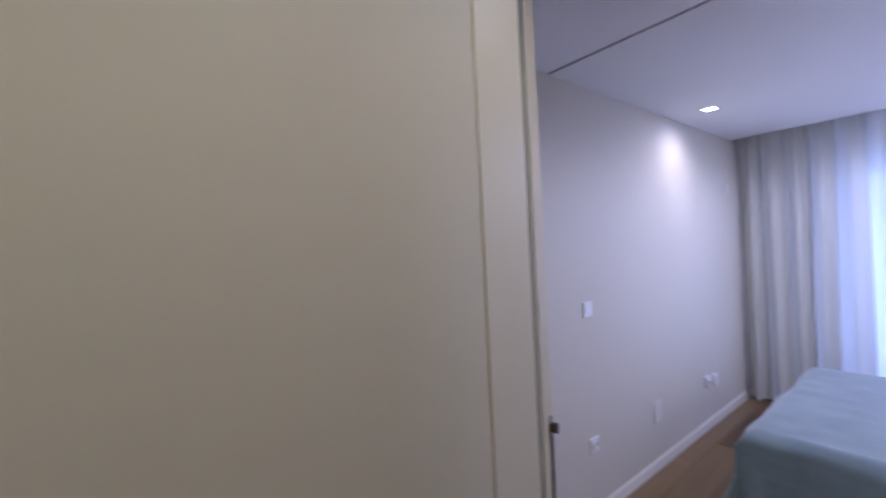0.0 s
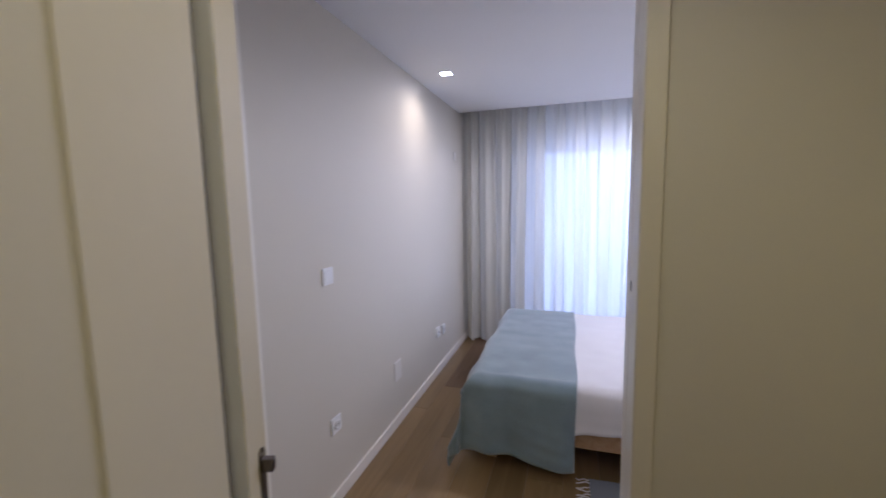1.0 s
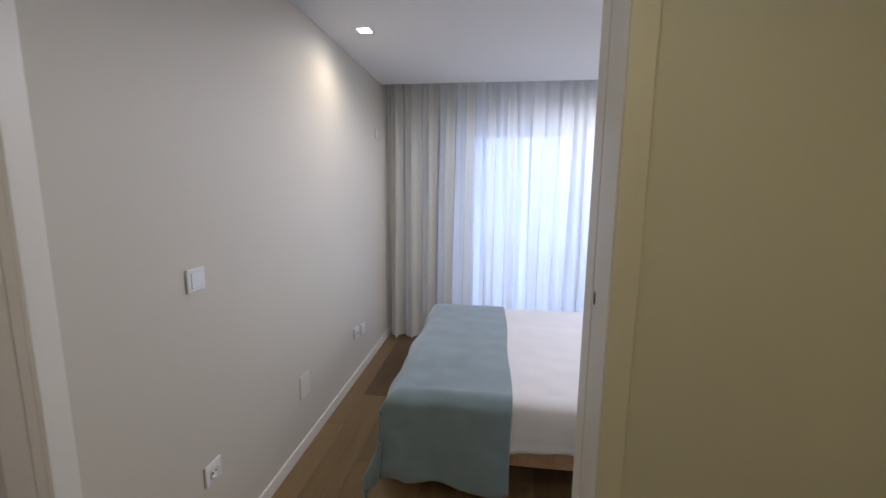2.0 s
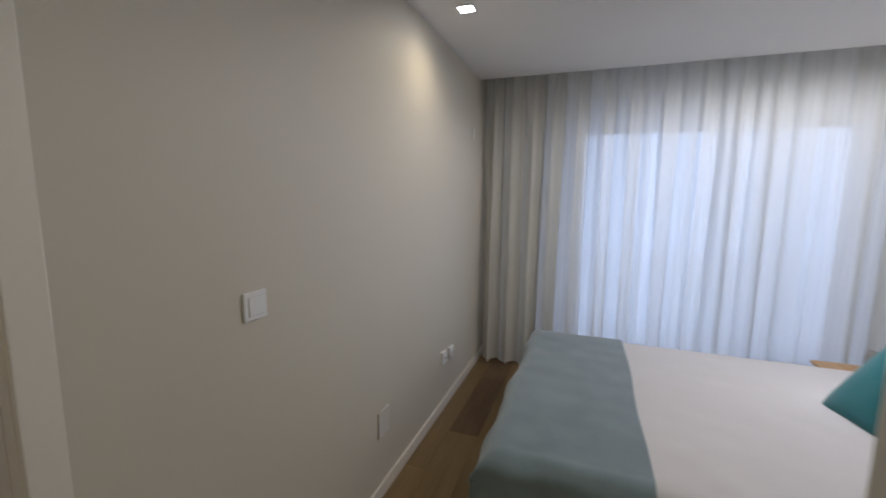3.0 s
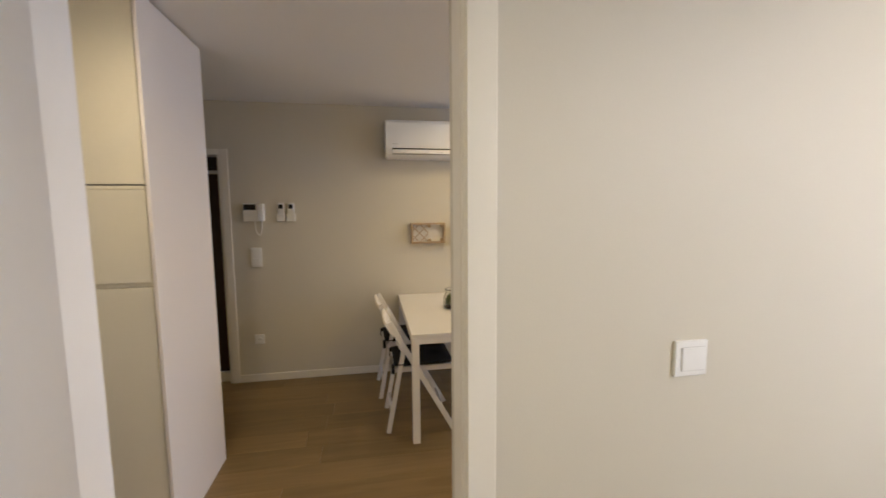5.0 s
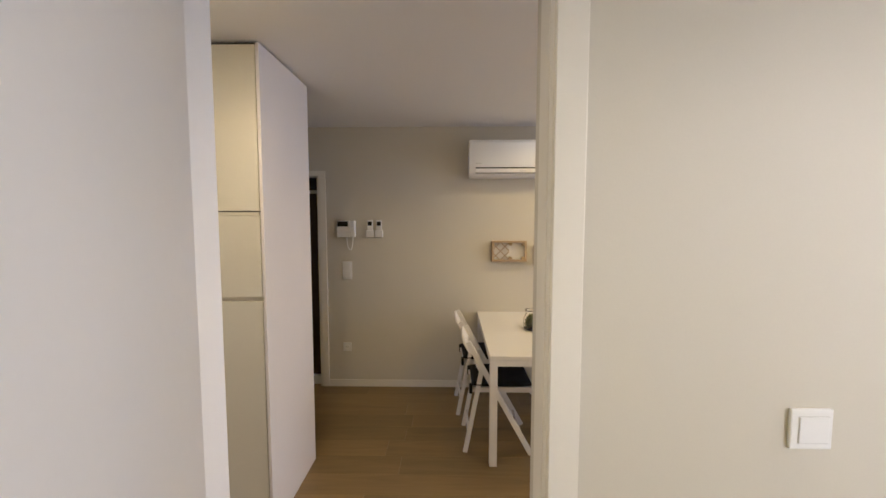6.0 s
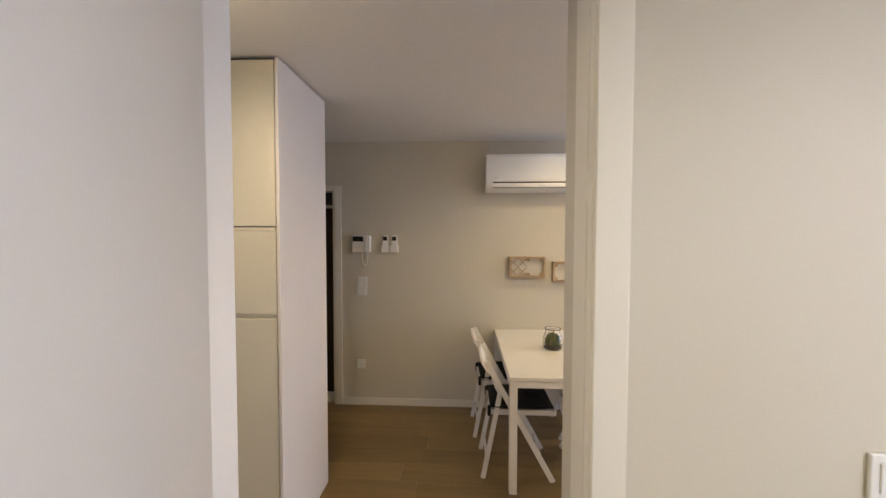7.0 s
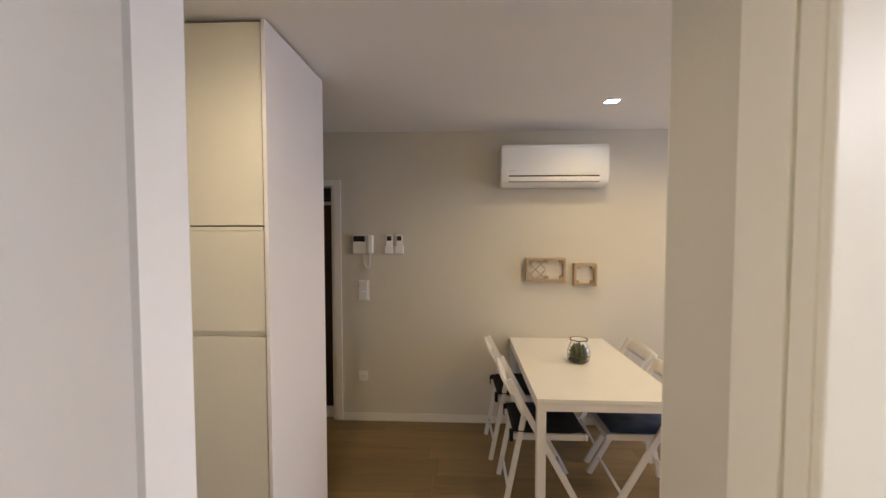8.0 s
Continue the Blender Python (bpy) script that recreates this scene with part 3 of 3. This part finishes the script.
def cushion(name, m, size, depth, material, label, category):
    bm = bmesh.new()
    n = 18
    for side in (1, -1):
        vs = [[None] * (n + 1) for _ in range(n + 1)]
        for i in range(n + 1):
            for j in range(n + 1):
                u, v = 2 * i / n - 1, 2 * j / n - 1
                puff = ((1 - u * u) * (1 - v * v)) ** 0.42
                pinch = 1 - 0.07 * (1 - abs(u * v)) * (max(abs(u), abs(v)) ** 3)
                z = side * depth / 2 * puff * (1 + 0.12 * noise.noise((u * 2, v * 2, side)))
                vs[i][j] = bm.verts.new((u * size / 2 * pinch, v * size / 2 * pinch, z))
        for i in range(n):
            for j in range(n):
                bm.faces.new((vs[i][j], vs[i + 1][j], vs[i + 1][j + 1], vs[i][j + 1]))
    bmesh.ops.remove_doubles(bm, verts=bm.verts[:], dist=0.0004)
    ob = link(name, bm, material, None, "", True)
    ob.matrix_basis = m
    return tagged(ob, label, category)


cushion("cushion", pose(1.33, -2.205, 0.668, -52, 0, 12), 0.43, 0.15, M_TEAL, "teal plush cushion leaning on the bed", "cushion")

# bedside table behind the bed's far side
table_b = empty("bedside_table", 2.27, -2.60, 0)
tagged(table_b, "small pine bedside table beside the bed", "bedside table")
part("tabletop", box(-0.20, 0.20, -0.20, 0.20, 0.400, 0.422, 0.004), M_PINE, table_b)
part("apron", box(-0.17, 0.17, -0.17, 0.17, 0.35, 0.399, 0.003), M_PINE, table_b)
for sx in (-1, 1):
    for sy in (-1, 1):
        part("leg", box(sx * 0.165 - 0.018, sx * 0.165 + 0.018, sy * 0.165 - 0.018, sy * 0.165 + 0.018, 0, 0.35, 0.003), M_PINE, table_b)
vase = link("vase", lathe([(0.001, 0), (0.028, 0), (0.03, 0.01), (0.03, 0.14), (0.024, 0.18), (0.02, 0.18), (0.02, 0.17), (0.001, 0.17)], 20), M_GREY, None, "", True)
vase.matrix_basis = pose(2.22, -2.58, 0.423)
tagged(vase, "slim dark grey vase on the bedside table", "vase")

# rug with a fringe
rug = empty("rug", 0.20, -1.9, 0)
tagged(rug, "grey woven rug with white knotted fringe beside the bed", "rug")
part("woven_field", grid(16, 30, lambda u, v: (-0.35 + 0.68 * u, -0.65 + 1.3 * v, 0.010 + 0.002 * math.sin(40 * v + 3 * u))), M_RUG, rug)
thick(rug.children[0], 0.008)
bm = bmesh.new()
rnd = random.Random(4)
for k in range(23):
    x = -0.34 + k * 0.03
    p, pts = Vector((x, 0.648, 0.007)), []
    for s in range(6):
        pts.append(p.copy())
        p = p + Vector((rnd.uniform(-0.012, 0.012), 0.014, 0.0))
    for a, b in zip(pts, pts[1:]):
        t = rod(a, b, 0.0035, 5)
        me = bpy.data.meshes.new("tmp")
        t.to_mesh(me)
        t.free()
        bm.from_mesh(me)
        bpy.data.meshes.remove(me)
tagged(part("fringe", bm, M_FRINGE, rug, "white cotton fringe"), kind="stuff")


# ---------------------------------------------------------------- switches, sockets, plates (each hangs on a wall that faces -y)
def plate(name, x, y, z, w, h, kind, label, category):
    ob = empty(name, x, y, z)
    tagged(ob, label, category)
    part("frame", box(-w / 2, w / 2, -0.009, -0.0005, -h / 2, h / 2, 0.003), M_PLATE if kind == "blank" else M_PLAST, ob)
    if kind == "switch":
        # grey plate paints the rocker's shadow line
        part("joint", box(-w * 0.315, w * 0.40, -0.0094, -0.008, -h * 0.355, h * 0.325), M_SILVER, ob, "grey plate drawing the shadow line round the rocker")
        bm = box(-w * 0.36, w * 0.36, -0.0032, 0.0, -h * 0.325, h * 0.325, 0.0018, 2)
        bm.transform(pose(w * 0.045, -0.0082, -h * 0.015, 0, 0, 1.2))
        part("rocker", bm, M_PLAST, ob)
    elif kind == "double":
        part("rocker", box(-w * 0.34, w * 0.34, -0.0135, -0.008, 0.006, h * 0.43, 0.002), M_PLAST, ob)
        part("rocker", box(-w * 0.34, w * 0.34, -0.0135, -0.008, -h * 0.43, -0.006, 0.002), M_PLAST, ob)
    elif kind == "socket":
        bm = lathe([(0.023, -0.001), (0.023, 0.0045), (0.0195, 0.0045), (0.019, -0.008), (0.001, -0.008)], 24)
        bm.transform(pose(0, -0.0095, 0, 90))
        part("well", bm, M_PLAST, ob, "round recessed socket", True)
        for dx in (-0.0095, 0.0095):
            part("contact", rod((dx, -0.004, 0), (dx, -0.0115, 0), 0.0032, 8), M_DARK, ob)
    elif kind == "data":
        part("insert", box(-w * 0.3, w * 0.3, -0.012, -0.008, -h * 0.3, h * 0.3, 0.002), M_PLAST, ob)
        part("port", box(-0.008, 0.008, -0.0135, -0.0115, -0.010, 0.008, 0.001), M_DARK, ob)
    return ob


plate("light_switch", 0.0, 0.0, 1.19, 0.085, 0.085, "switch", "white square light switch on the greige wall", "switch")
plate("wall_socket", 0.009, 0.0, 0.420, 0.085, 0.085, "socket", "white wall socket under the light switch", "socket")
plate("blank_plate", 0.778, 0.0, 0.39, 0.11, 0.135, "blank", "blank white cover plate low on the wall", "cover plate")
for name, x, z, kind, label in (("data_socket", 1.646, 0.39, "data", "white aerial socket on a raised box low on the wall"), ("wall_socket", 1.80, 0.372, "socket", "white wall socket on a raised box near the curtain")):
    ob = plate(name, x, -0.011, z, 0.085, 0.085, kind, label, "socket")
    part("mounting_box", box(-0.041, 0.041, 0.0, 0.0105, -0.041, 0.041, 0.003), M_PLAST, ob)
plate("cover_plate", 2.30, 0.0, 2.0, 0.08, 0.08, "blank", "small blank cover plate high on the wall", "cover plate")
plate("light_switch", -1.721, FAR_Y, 1.13, 0.092, 0.172, "double", "white double switch plate in the living room", "switch")
plate("wall_socket", -1.732, FAR_Y, 0.39, 0.080, 0.085, "socket", "white wall socket near the baseboard", "socket")

# door phone
phone = empty("door_phone", -1.719, FAR_Y, 1.525)
tagged(phone, "white video door phone with a dark screen", "door phone")
part("body", box(-0.086, 0.034, -0.034, -0.001, -0.078, 0.078, 0.006, 3), M_PLAST, phone)
part("screen", box(-0.080, 0.018, -0.0365, -0.033, 0.022, 0.070, 0.002), M_DARK, phone, "dark glossy screen")
part("handset", box(0.038, 0.088, -0.05, -0.001, -0.076, 0.076, 0.012, 3), M_PLAST, phone)


def tube(pts, r, steps=10):
    cu = bpy.data.curves.new("cord", "CURVE")
    cu.dimensions, cu.bevel_depth, cu.bevel_resolution, cu.resolution_u = "3D", r, 2, steps
    sp = cu.splines.new("NURBS")
    sp.points.add(len(pts) - 1)
    for p, c in zip(sp.points, pts):
        p.co = (*c, 1)
    sp.use_endpoint_u, sp.order_u = True, 4
    tmp = new("tmp", cu)
    me = bpy.data.meshes.new_from_object(tmp.evaluated_get(bpy.context.evaluated_depsgraph_get()))
    bpy.data.objects.remove(tmp)
    bm = bmesh.new()
    bm.from_mesh(me)
    return bm


part("cord", tube([(0.0, -0.01, -0.078), (0.002, -0.012, -0.15), (0.02, -0.012, -0.205), (0.048, -0.012, -0.20), (0.056, -0.012, -0.14), (0.058, -0.012, -0.076)], 0.004), M_PLAST, phone, "loop of white cord")

# two remote controls in wall holders
for x in (-1.497, -1.413):
    rc = empty("remote_control", x, FAR_Y, 1.525)
    tagged(rc, "white remote control in a wall holder", "remote control", "remote controls on the wall")
    part("holder", box(-0.036, 0.036, -0.034, -0.001, -0.08, -0.015, 0.004), M_PLAST, rc)
    part("body", box(-0.026, 0.026, -0.024, -0.003, -0.07, 0.082, 0.006, 3), M_PLAST, rc)
    part("display", box(-0.019, 0.019, -0.0255, -0.0235, 0.03, 0.068, 0.001), M_DARK, rc, "small dark display")

# ---------------------------------------------------------------- recessed spots


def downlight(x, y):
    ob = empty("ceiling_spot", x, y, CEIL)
    tagged(ob, "small square recessed ceiling spot, lit, in a set mostly added unseen", "ceiling light", "recessed ceiling spots")
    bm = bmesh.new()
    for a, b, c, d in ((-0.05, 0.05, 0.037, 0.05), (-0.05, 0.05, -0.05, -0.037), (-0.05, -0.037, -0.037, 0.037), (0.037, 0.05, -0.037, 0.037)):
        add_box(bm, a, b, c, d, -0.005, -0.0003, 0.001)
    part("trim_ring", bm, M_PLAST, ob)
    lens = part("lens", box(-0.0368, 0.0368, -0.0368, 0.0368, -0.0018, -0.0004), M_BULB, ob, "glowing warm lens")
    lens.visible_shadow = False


# a fitting for every spot, the added unseen ones too
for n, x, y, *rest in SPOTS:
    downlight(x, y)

# ---------------------------------------------------------------- air conditioner
AW, AH, AD = 0.83, 0.322, 0.20
ac = empty("air_conditioner", -0.165, FAR_Y, 1.99)
tagged(ac, "white wall-mounted air conditioner, closed louvre", "air conditioner")
prof = [(-0.001, 0.0), (-AD + 0.06, 0.0), (-AD + 0.02, 0.02), (-AD + 0.004, 0.06), (-AD, 0.10), (-AD, AH - 0.02), (-AD + 0.02, AH), (-0.001, AH)]
bm = bmesh.new()
ends = []
for x in (-AW / 2, AW / 2):
    ends.append([bm.verts.new((x, y, z)) for y, z in prof])
for a, b in zip(range(len(prof)), [*range(1, len(prof)), 0]):
    bm.faces.new((ends[0][a], ends[0][b], ends[1][b], ends[1][a]))
for e in ends:
    bm.faces.new(e)
bmesh.ops.bevel(bm, geom=bm.edges[:], offset=0.008, segments=2, affect="EDGES")
part("body", bm, M_PLAST, ac)
part("louvre", box(-AW / 2 + 0.06, AW / 2 - 0.075, -AD - 0.004, -AD + 0.03, 0.035, 0.068, 0.004), M_PLAST, ac, "closed white air louvre")
part("gap", box(-AW / 2 + 0.06, AW / 2 - 0.075, -AD - 0.0025, -AD + 0.01, 0.070, 0.079), M_DARK, ac, "dark slot over the louvre")
part("gap", box(-AW / 2 + 0.06, AW / 2 - 0.075, -AD + 0.0015, -AD + 0.03, 0.027, 0.033), M_GREY, ac, "thin gap under the louvre")
part("emblem", box(-AW / 2 + 0.06, -AW / 2 + 0.11, -AD - 0.0012, -AD + 0.002, 0.112, 0.117), M_SILVER, ac, "small grey bar mark")
part("indicator", box(0.03, 0.09, -AD - 0.0052, -AD, 0.045, 0.050), M_SILVER, ac)


# ---------------------------------------------------------------- wall boxes
def wall_box(x0, x1, z0, z1, lattice):
    ob = empty("wall_box", (x0 + x1) / 2, FAR_Y, (z0 + z1) / 2)
    w, h, d, t = (x1 - x0) / 2, (z1 - z0) / 2, 0.06, 0.018
    tagged(ob, "shallow pale wooden box frame with " + ("lattice and white card" if lattice else "white card"), "wall decoration", "wooden boxes on the wall")
    part("board", box(-w, w, -d, -0.001, h - t, h, 0.002), M_CRATE, ob)
    part("board", box(-w, w, -d, -0.001, -h, -h + t, 0.002), M_CRATE, ob)
    part("board", box(-w, -w + t, -d, -0.001, -h + t, h - t, 0.002), M_CRATE, ob)
    part("board", box(w - t, w, -d, -0.001, -h + t, h - t, 0.002), M_CRATE, ob)
    part("card", box(-w + t, w - t, -0.012, -0.001, -h + t, h - t), M_CARD, ob, "white card back")
    cx0 = 0.0 if lattice else -w + t
    for sx in (cx0 + 0.012, w - t - 0.012):
        for sz in (-h + t + 0.012, h - t - 0.012):
            bm = rod((sx, -0.05, sz), (sx, -0.012, sz), 0.016, 10)
            part("corner_block", bm, M_CRATE, ob)
    if lattice:
        for s in (-1, 1):
            for k in range(-1, 2):
                cx = -w / 2 + k * 0.085
                a, b = Vector((cx - s * 0.085, -0.03, -0.085)), Vector((cx + s * 0.085, -0.03, 0.085))
                lo, hi = 0.0, 1.0
                for lim0, lim1, ax in ((-w + t, 0.0, 0), (-h + t, h - t, 2)):
                    dlt = b[ax] - a[ax]
                    q = sorted(((lim0 - a[ax]) / dlt, (lim1 - a[ax]) / dlt))
                    lo, hi = max(lo, q[0]), min(hi, q[1])
                if hi - lo > 0.1:
                    part("lattice_strip", bar(a.lerp(b, lo), a.lerp(b, hi), 0.007, 0.007, 0.0, (0, 1, 0)), M_CRATE, ob)
    return ob


wall_box(-0.358, -0.036, 1.222, 1.415, True)
wall_box(0.033, 0.216, 1.186, 1.369, False)

# ---------------------------------------------------------------- tall cabinet
cab = empty("tall_cabinet", -1.96, 1.46, 0)
tagged(cab, "tall cream cabinet with handleless doors and white side panel", "cabinet")
CX = -1.65 + 1.96
part("side_panel", box(CX - 0.0155, CX, -0.325, 0.322, 0, 2.452, 0.0015), M_SIDE, cab, "white side panel to the ceiling")
part("side_panel", box(-0.62, -0.601, -0.325, 0.322, 0, 2.452, 0.0015), M_SIDE, cab)
part("body", box(-0.60, CX - 0.0205, -0.290, 0.322, 0.09, 2.452), M_CAB, cab)
part("plinth", box(-0.60, CX - 0.0205, -0.25, 0.30, 0, 0.089), M_CAB, cab)
for z0, z1 in ((0.10, 1.208), (1.230, 1.634), (1.657, 2.446)):
    for x0, x1 in ((-0.1705, CX - 0.0235), (-0.5985, -0.1735)):
        part("door", box(x0, x1, -0.316, -0.292, z0, z1, 0.0025), M_CAB, cab)
for z0, z1, front in ((1.2085, 1.2295, -0.297), (1.636, 1.652, -0.311)):
    part("grip_channel", box(-0.599, CX - 0.0285, front, -0.2905, z0, z1, 0.003), M_CAB, cab)
# near-black strips put the shade of the cabinet's gaps into the colour
part("shadow_gap", box(-0.599, CX - 0.0285, -0.302, -0.2905, 1.6525, 1.6565), M_SLOT, cab)
part("shadow_gap", box(CX - 0.0230, CX - 0.0158, -0.300, -0.2906, 0.10, 2.446), M_SLOT, cab)
part("shadow_gap", box(-0.60, CX - 0.016, -0.29, 0.30, 2.4525, 2.4620), M_SLOT, cab)

# ---------------------------------------------------------------- dining table
tb = empty("dining_table", -0.100, 2.338, 0)
tagged(tb, "white rectangular dining table with square metal legs", "table")
TW, TL = 0.386, 0.627
part("tabletop", box(-TW, TW, -TL, TL, 0.716, 0.74, 0.002), M_TABLE, tb)
part("apron", box(-TW + 0.05, TW - 0.05, -TL + 0.004, -TL + 0.03, 0.672, 0.7145, 0.002), M_CHAIR, tb)
part("apron", box(-TW + 0.05, TW - 0.05, TL - 0.03, TL - 0.004, 0.672, 0.7145, 0.002), M_CHAIR, tb)
part("apron", box(-TW + 0.004, -TW + 0.03, -TL + 0.05, TL - 0.05, 0.672, 0.7145, 0.002), M_CHAIR, tb)
part("apron", box(TW - 0.03, TW - 0.004, -TL + 0.05, TL - 0.05, 0.672, 0.7145, 0.002), M_CHAIR, tb)
for sx in (-1, 1):
    for sy in (-1, 1):
        x, y = sx * (TW - 0.026), sy * (TL - 0.026)
        part("leg", box(x - 0.024, x + 0.024, y - 0.024, y + 0.024, 0, 0.7145, 0.002), M_CHAIR, tb)

# ---------------------------------------------------------------- folding chairs; local +x is the way the sitter looks
W2 = 0.205


def folding_chair(cushion_mat, label):
    ob = empty("folding_chair")
    tagged(ob, label, "chair", "folding chairs round the table")
    for s in (-1, 1):
        y = s * W2
        part("back_post", bar((0.215, y, 0.0), (-0.225, y, 0.79), 0.020, 0.036), M_CHAIR, ob)
        part("rear_leg", bar((-0.24, s * (W2 - 0.024), 0.0), (-0.122, s * (W2 - 0.024), 0.615), 0.018, 0.032), M_CHAIR, ob)
        part("seat_rail", box(-0.205, 0.22, s * (W2 - 0.046) - 0.009, s * (W2 - 0.046) + 0.009, 0.422, 0.460, 0.004), M_CHAIR, ob)
    part("stretcher", rod((0.15, -W2 + 0.01, 0.117), (0.15, W2 - 0.01, 0.117), 0.009), M_CHAIR, ob, "", True)
    part("stretcher", rod((-0.216, -W2 + 0.034, 0.125), (-0.216, W2 - 0.034, 0.125), 0.009), M_CHAIR, ob, "", True)
    for k in range(6):
        x = -0.195 + k * 0.070
        part("seat_slat", box(x, x + 0.060, -W2 + 0.0555, W2 - 0.0555, 0.4465, 0.459, 0.003), M_CHAIR, ob)

    part("front_rail", box(0.2205, 0.240, -W2 + 0.030, W2 - 0.030, 0.424, 0.460, 0.006), M_CHAIR, ob)

    def slat(z, h):
        u0 = 0.215 - (z / 0.79) * 0.44

        def f(a, b):
            yy = (a - 0.5) * (2 * W2 + 0.02)
            bow = -0.011 * (1 - (2 * a - 1) ** 2)
            zz = z + (b - 0.5) * h
            return (u0 + bow - 0.557 * (zz - z) - 0.018, yy, zz + 0.003 * (1 - (2 * a - 1) ** 2))
        s = part("back_slat", grid(14, 3, f), M_CHAIR, ob, "", True)
        thick(s, 0.016)
    slat(0.745, 0.085)
    slat(0.60, 0.05)
    # seat cushion with ties
    bm = bmesh.new()
    n = 16
    for side in (1, -1):
        vs = [[None] * (n + 1) for _ in range(n + 1)]
        for i in range(n + 1):
            for j in range(n + 1):
                u, v = 2 * i / n - 1, 2 * j / n - 1
                puff = ((1 - u ** 4) * (1 - v ** 4)) ** 0.5
                dip = sum(math.exp(-((u - a) ** 2 + (v - b) ** 2) * 40) for a in (-0.4, 0.4) for b in (-0.4, 0.4))
                z = 0.484 + side * (0.027 * puff - (0.009 * dip if side > 0 else 0))
                vs[i][j] = bm.verts.new((0.012 + u * 0.208, v * 0.196, z))
        for i in range(n):
            for j in range(n):
                bm.faces.new((vs[i][j], vs[i + 1][j], vs[i + 1][j + 1], vs[i][j + 1]))
    bmesh.ops.remove_doubles(bm, verts=bm.verts[:], dist=0.0004)
    cush = part("seat_cushion", bm, cushion_mat, ob, "dark quilted seat cushion", True)
    for s in (-1, 1):
        part("tie", box(-0.212, -0.190, s * 0.170 - 0.015, s * 0.170 + 0.015, 0.418, 0.485, 0.007), cushion_mat, cush)
    return ob


near_chair = folding_chair(M_NAVY, "white wooden folding chair with a black tied cushion")
near_chair.matrix_basis = pose(-0.398, 2.060, 0, 0, 0, 0)
copy_thing(near_chair, pose(-0.445, 2.600, 0, 0, 0, 2))
blue_chair = folding_chair(M_BLUE, "white wooden folding chair with a dark blue cushion")
blue_chair.matrix_basis = pose(0.185, 2.075, 0, 0, 0, 180)
copy_thing(blue_chair, pose(0.215, 2.605, 0, 0, 0, 178))

# ---------------------------------------------------------------- terrarium jar on the table
jar = empty("terrarium", -0.086, 2.352, 0.7405)
tagged(jar, "round glass jar with green succulents on the table", "terrarium")
outer = [(0.001, 0.0), (0.055, 0.0), (0.070, 0.012), (0.077, 0.045), (0.074, 0.085), (0.060, 0.118), (0.054, 0.130), (0.058, 0.150), (0.062, 0.158)]
inner = [(r - 0.003, max(z, 0.005)) for r, z in reversed(outer[1:])] + [(0.001, 0.005)]
part("glass", lathe(outer + inner, 32), M_JAR, jar, "clear glass bowl", True)
part("soil", lathe([(0.001, 0.007), (0.05, 0.007), (0.060, 0.012), (0.064, 0.018), (0.03, 0.024), (0.001, 0.023)], 24), M_SOIL, jar, "dark soil layer", True)
rnd = random.Random(9)
for px, py, n, size in ((0.026, -0.018, 34, 0.055), (-0.030, -0.004, 34, 0.052), (0.006, 0.030, 30, 0.062), (-0.004, -0.036, 30, 0.045), (0.036, 0.016, 26, 0.045), (-0.024, 0.030, 26, 0.05)):
    bm = bmesh.new()
    for k in range(n):
        a, el = k * 2.4, radians(20 + 62 * k / n)
        ln = size * (0.75 + 0.4 * rnd.random())
        d = Vector((math.cos(a) * math.cos(el), math.sin(a) * math.cos(el), math.sin(el)))
        s = d.cross(Vector((0, 0, 1))).normalized() * ln * 0.26
        u = s.cross(d).normalized() * ln * 0.13
        b0 = Vector((px, py, 0.022 + 0.052 * k / n))
        ring_ = [b0 + d * ln * 0.55 + q for q in (s, u, -s, -u)]
        vb, vt = bm.verts.new(b0), bm.verts.new(b0 + d * ln)
        rv = [bm.verts.new(q) for q in ring_]
        for i in range(4):
            bm.faces.new((vb, rv[i], rv[(i + 1) % 4]))
            bm.faces.new((vt, rv[(i + 1) % 4], rv[i]))
    part("succulent", bm, M_LEAF, jar)

# ---------------------------------------------------------------- floor planks, all along x
PW = 0.1955
rnd = random.Random(21)
cache = {}


def plank_mesh(length, material):
    key = (round(length, 3), material.name)
    if key not in cache:
        bm = box(-length / 2 + 0.0004, length / 2 - 0.0004, -PW / 2 + 0.0004, PW / 2 - 0.0004, -0.013, 0.0, 0.0011, 1)
        me = bpy.data.meshes.new("plank")
        bm.to_mesh(me)
        bm.free()
        me.materials.append(material)
        cache[key] = me
    return cache[key]


lengths = (1.2, 1.5, 1.8)
X_WEST = -3.28
for k in range(-22, 22):
    y = -0.135 - PW / 2 + k * PW
    if y < -3.1 or y > 3.2:
        continue
    x = -3.3 - rnd.uniform(0, 1.4)
    if k == 0:
        x = 1.42 - 1.5 - 1.8 - 1.5
    if k == 10:
        x = -1.07 - 1.5 - 1.5
    row = {0: [1.5, 1.8, 1.5, 1.5], 10: [1.5, 1.5, 1.8, 1.5]}.get(k)
    n = 0
    x_east = 2.95 if y < 0.2 else 4.15
    while x < x_east:
        ln = row[min(n, 3)] if row else rnd.choice(lengths)
        dark = k == 0 and n == 3
        # end planks are sawn off at the walls
        a, b = max(x, X_WEST), min(x + ln, x_east)
        if b - a > 0.05:
            ob = new("plank", plank_mesh(b - a, M_OAKDARK if dark else M_OAK))
            ob.location = ((a + b) / 2, y, 0)
            ob.parent = floor
        x += ln
        n += 1
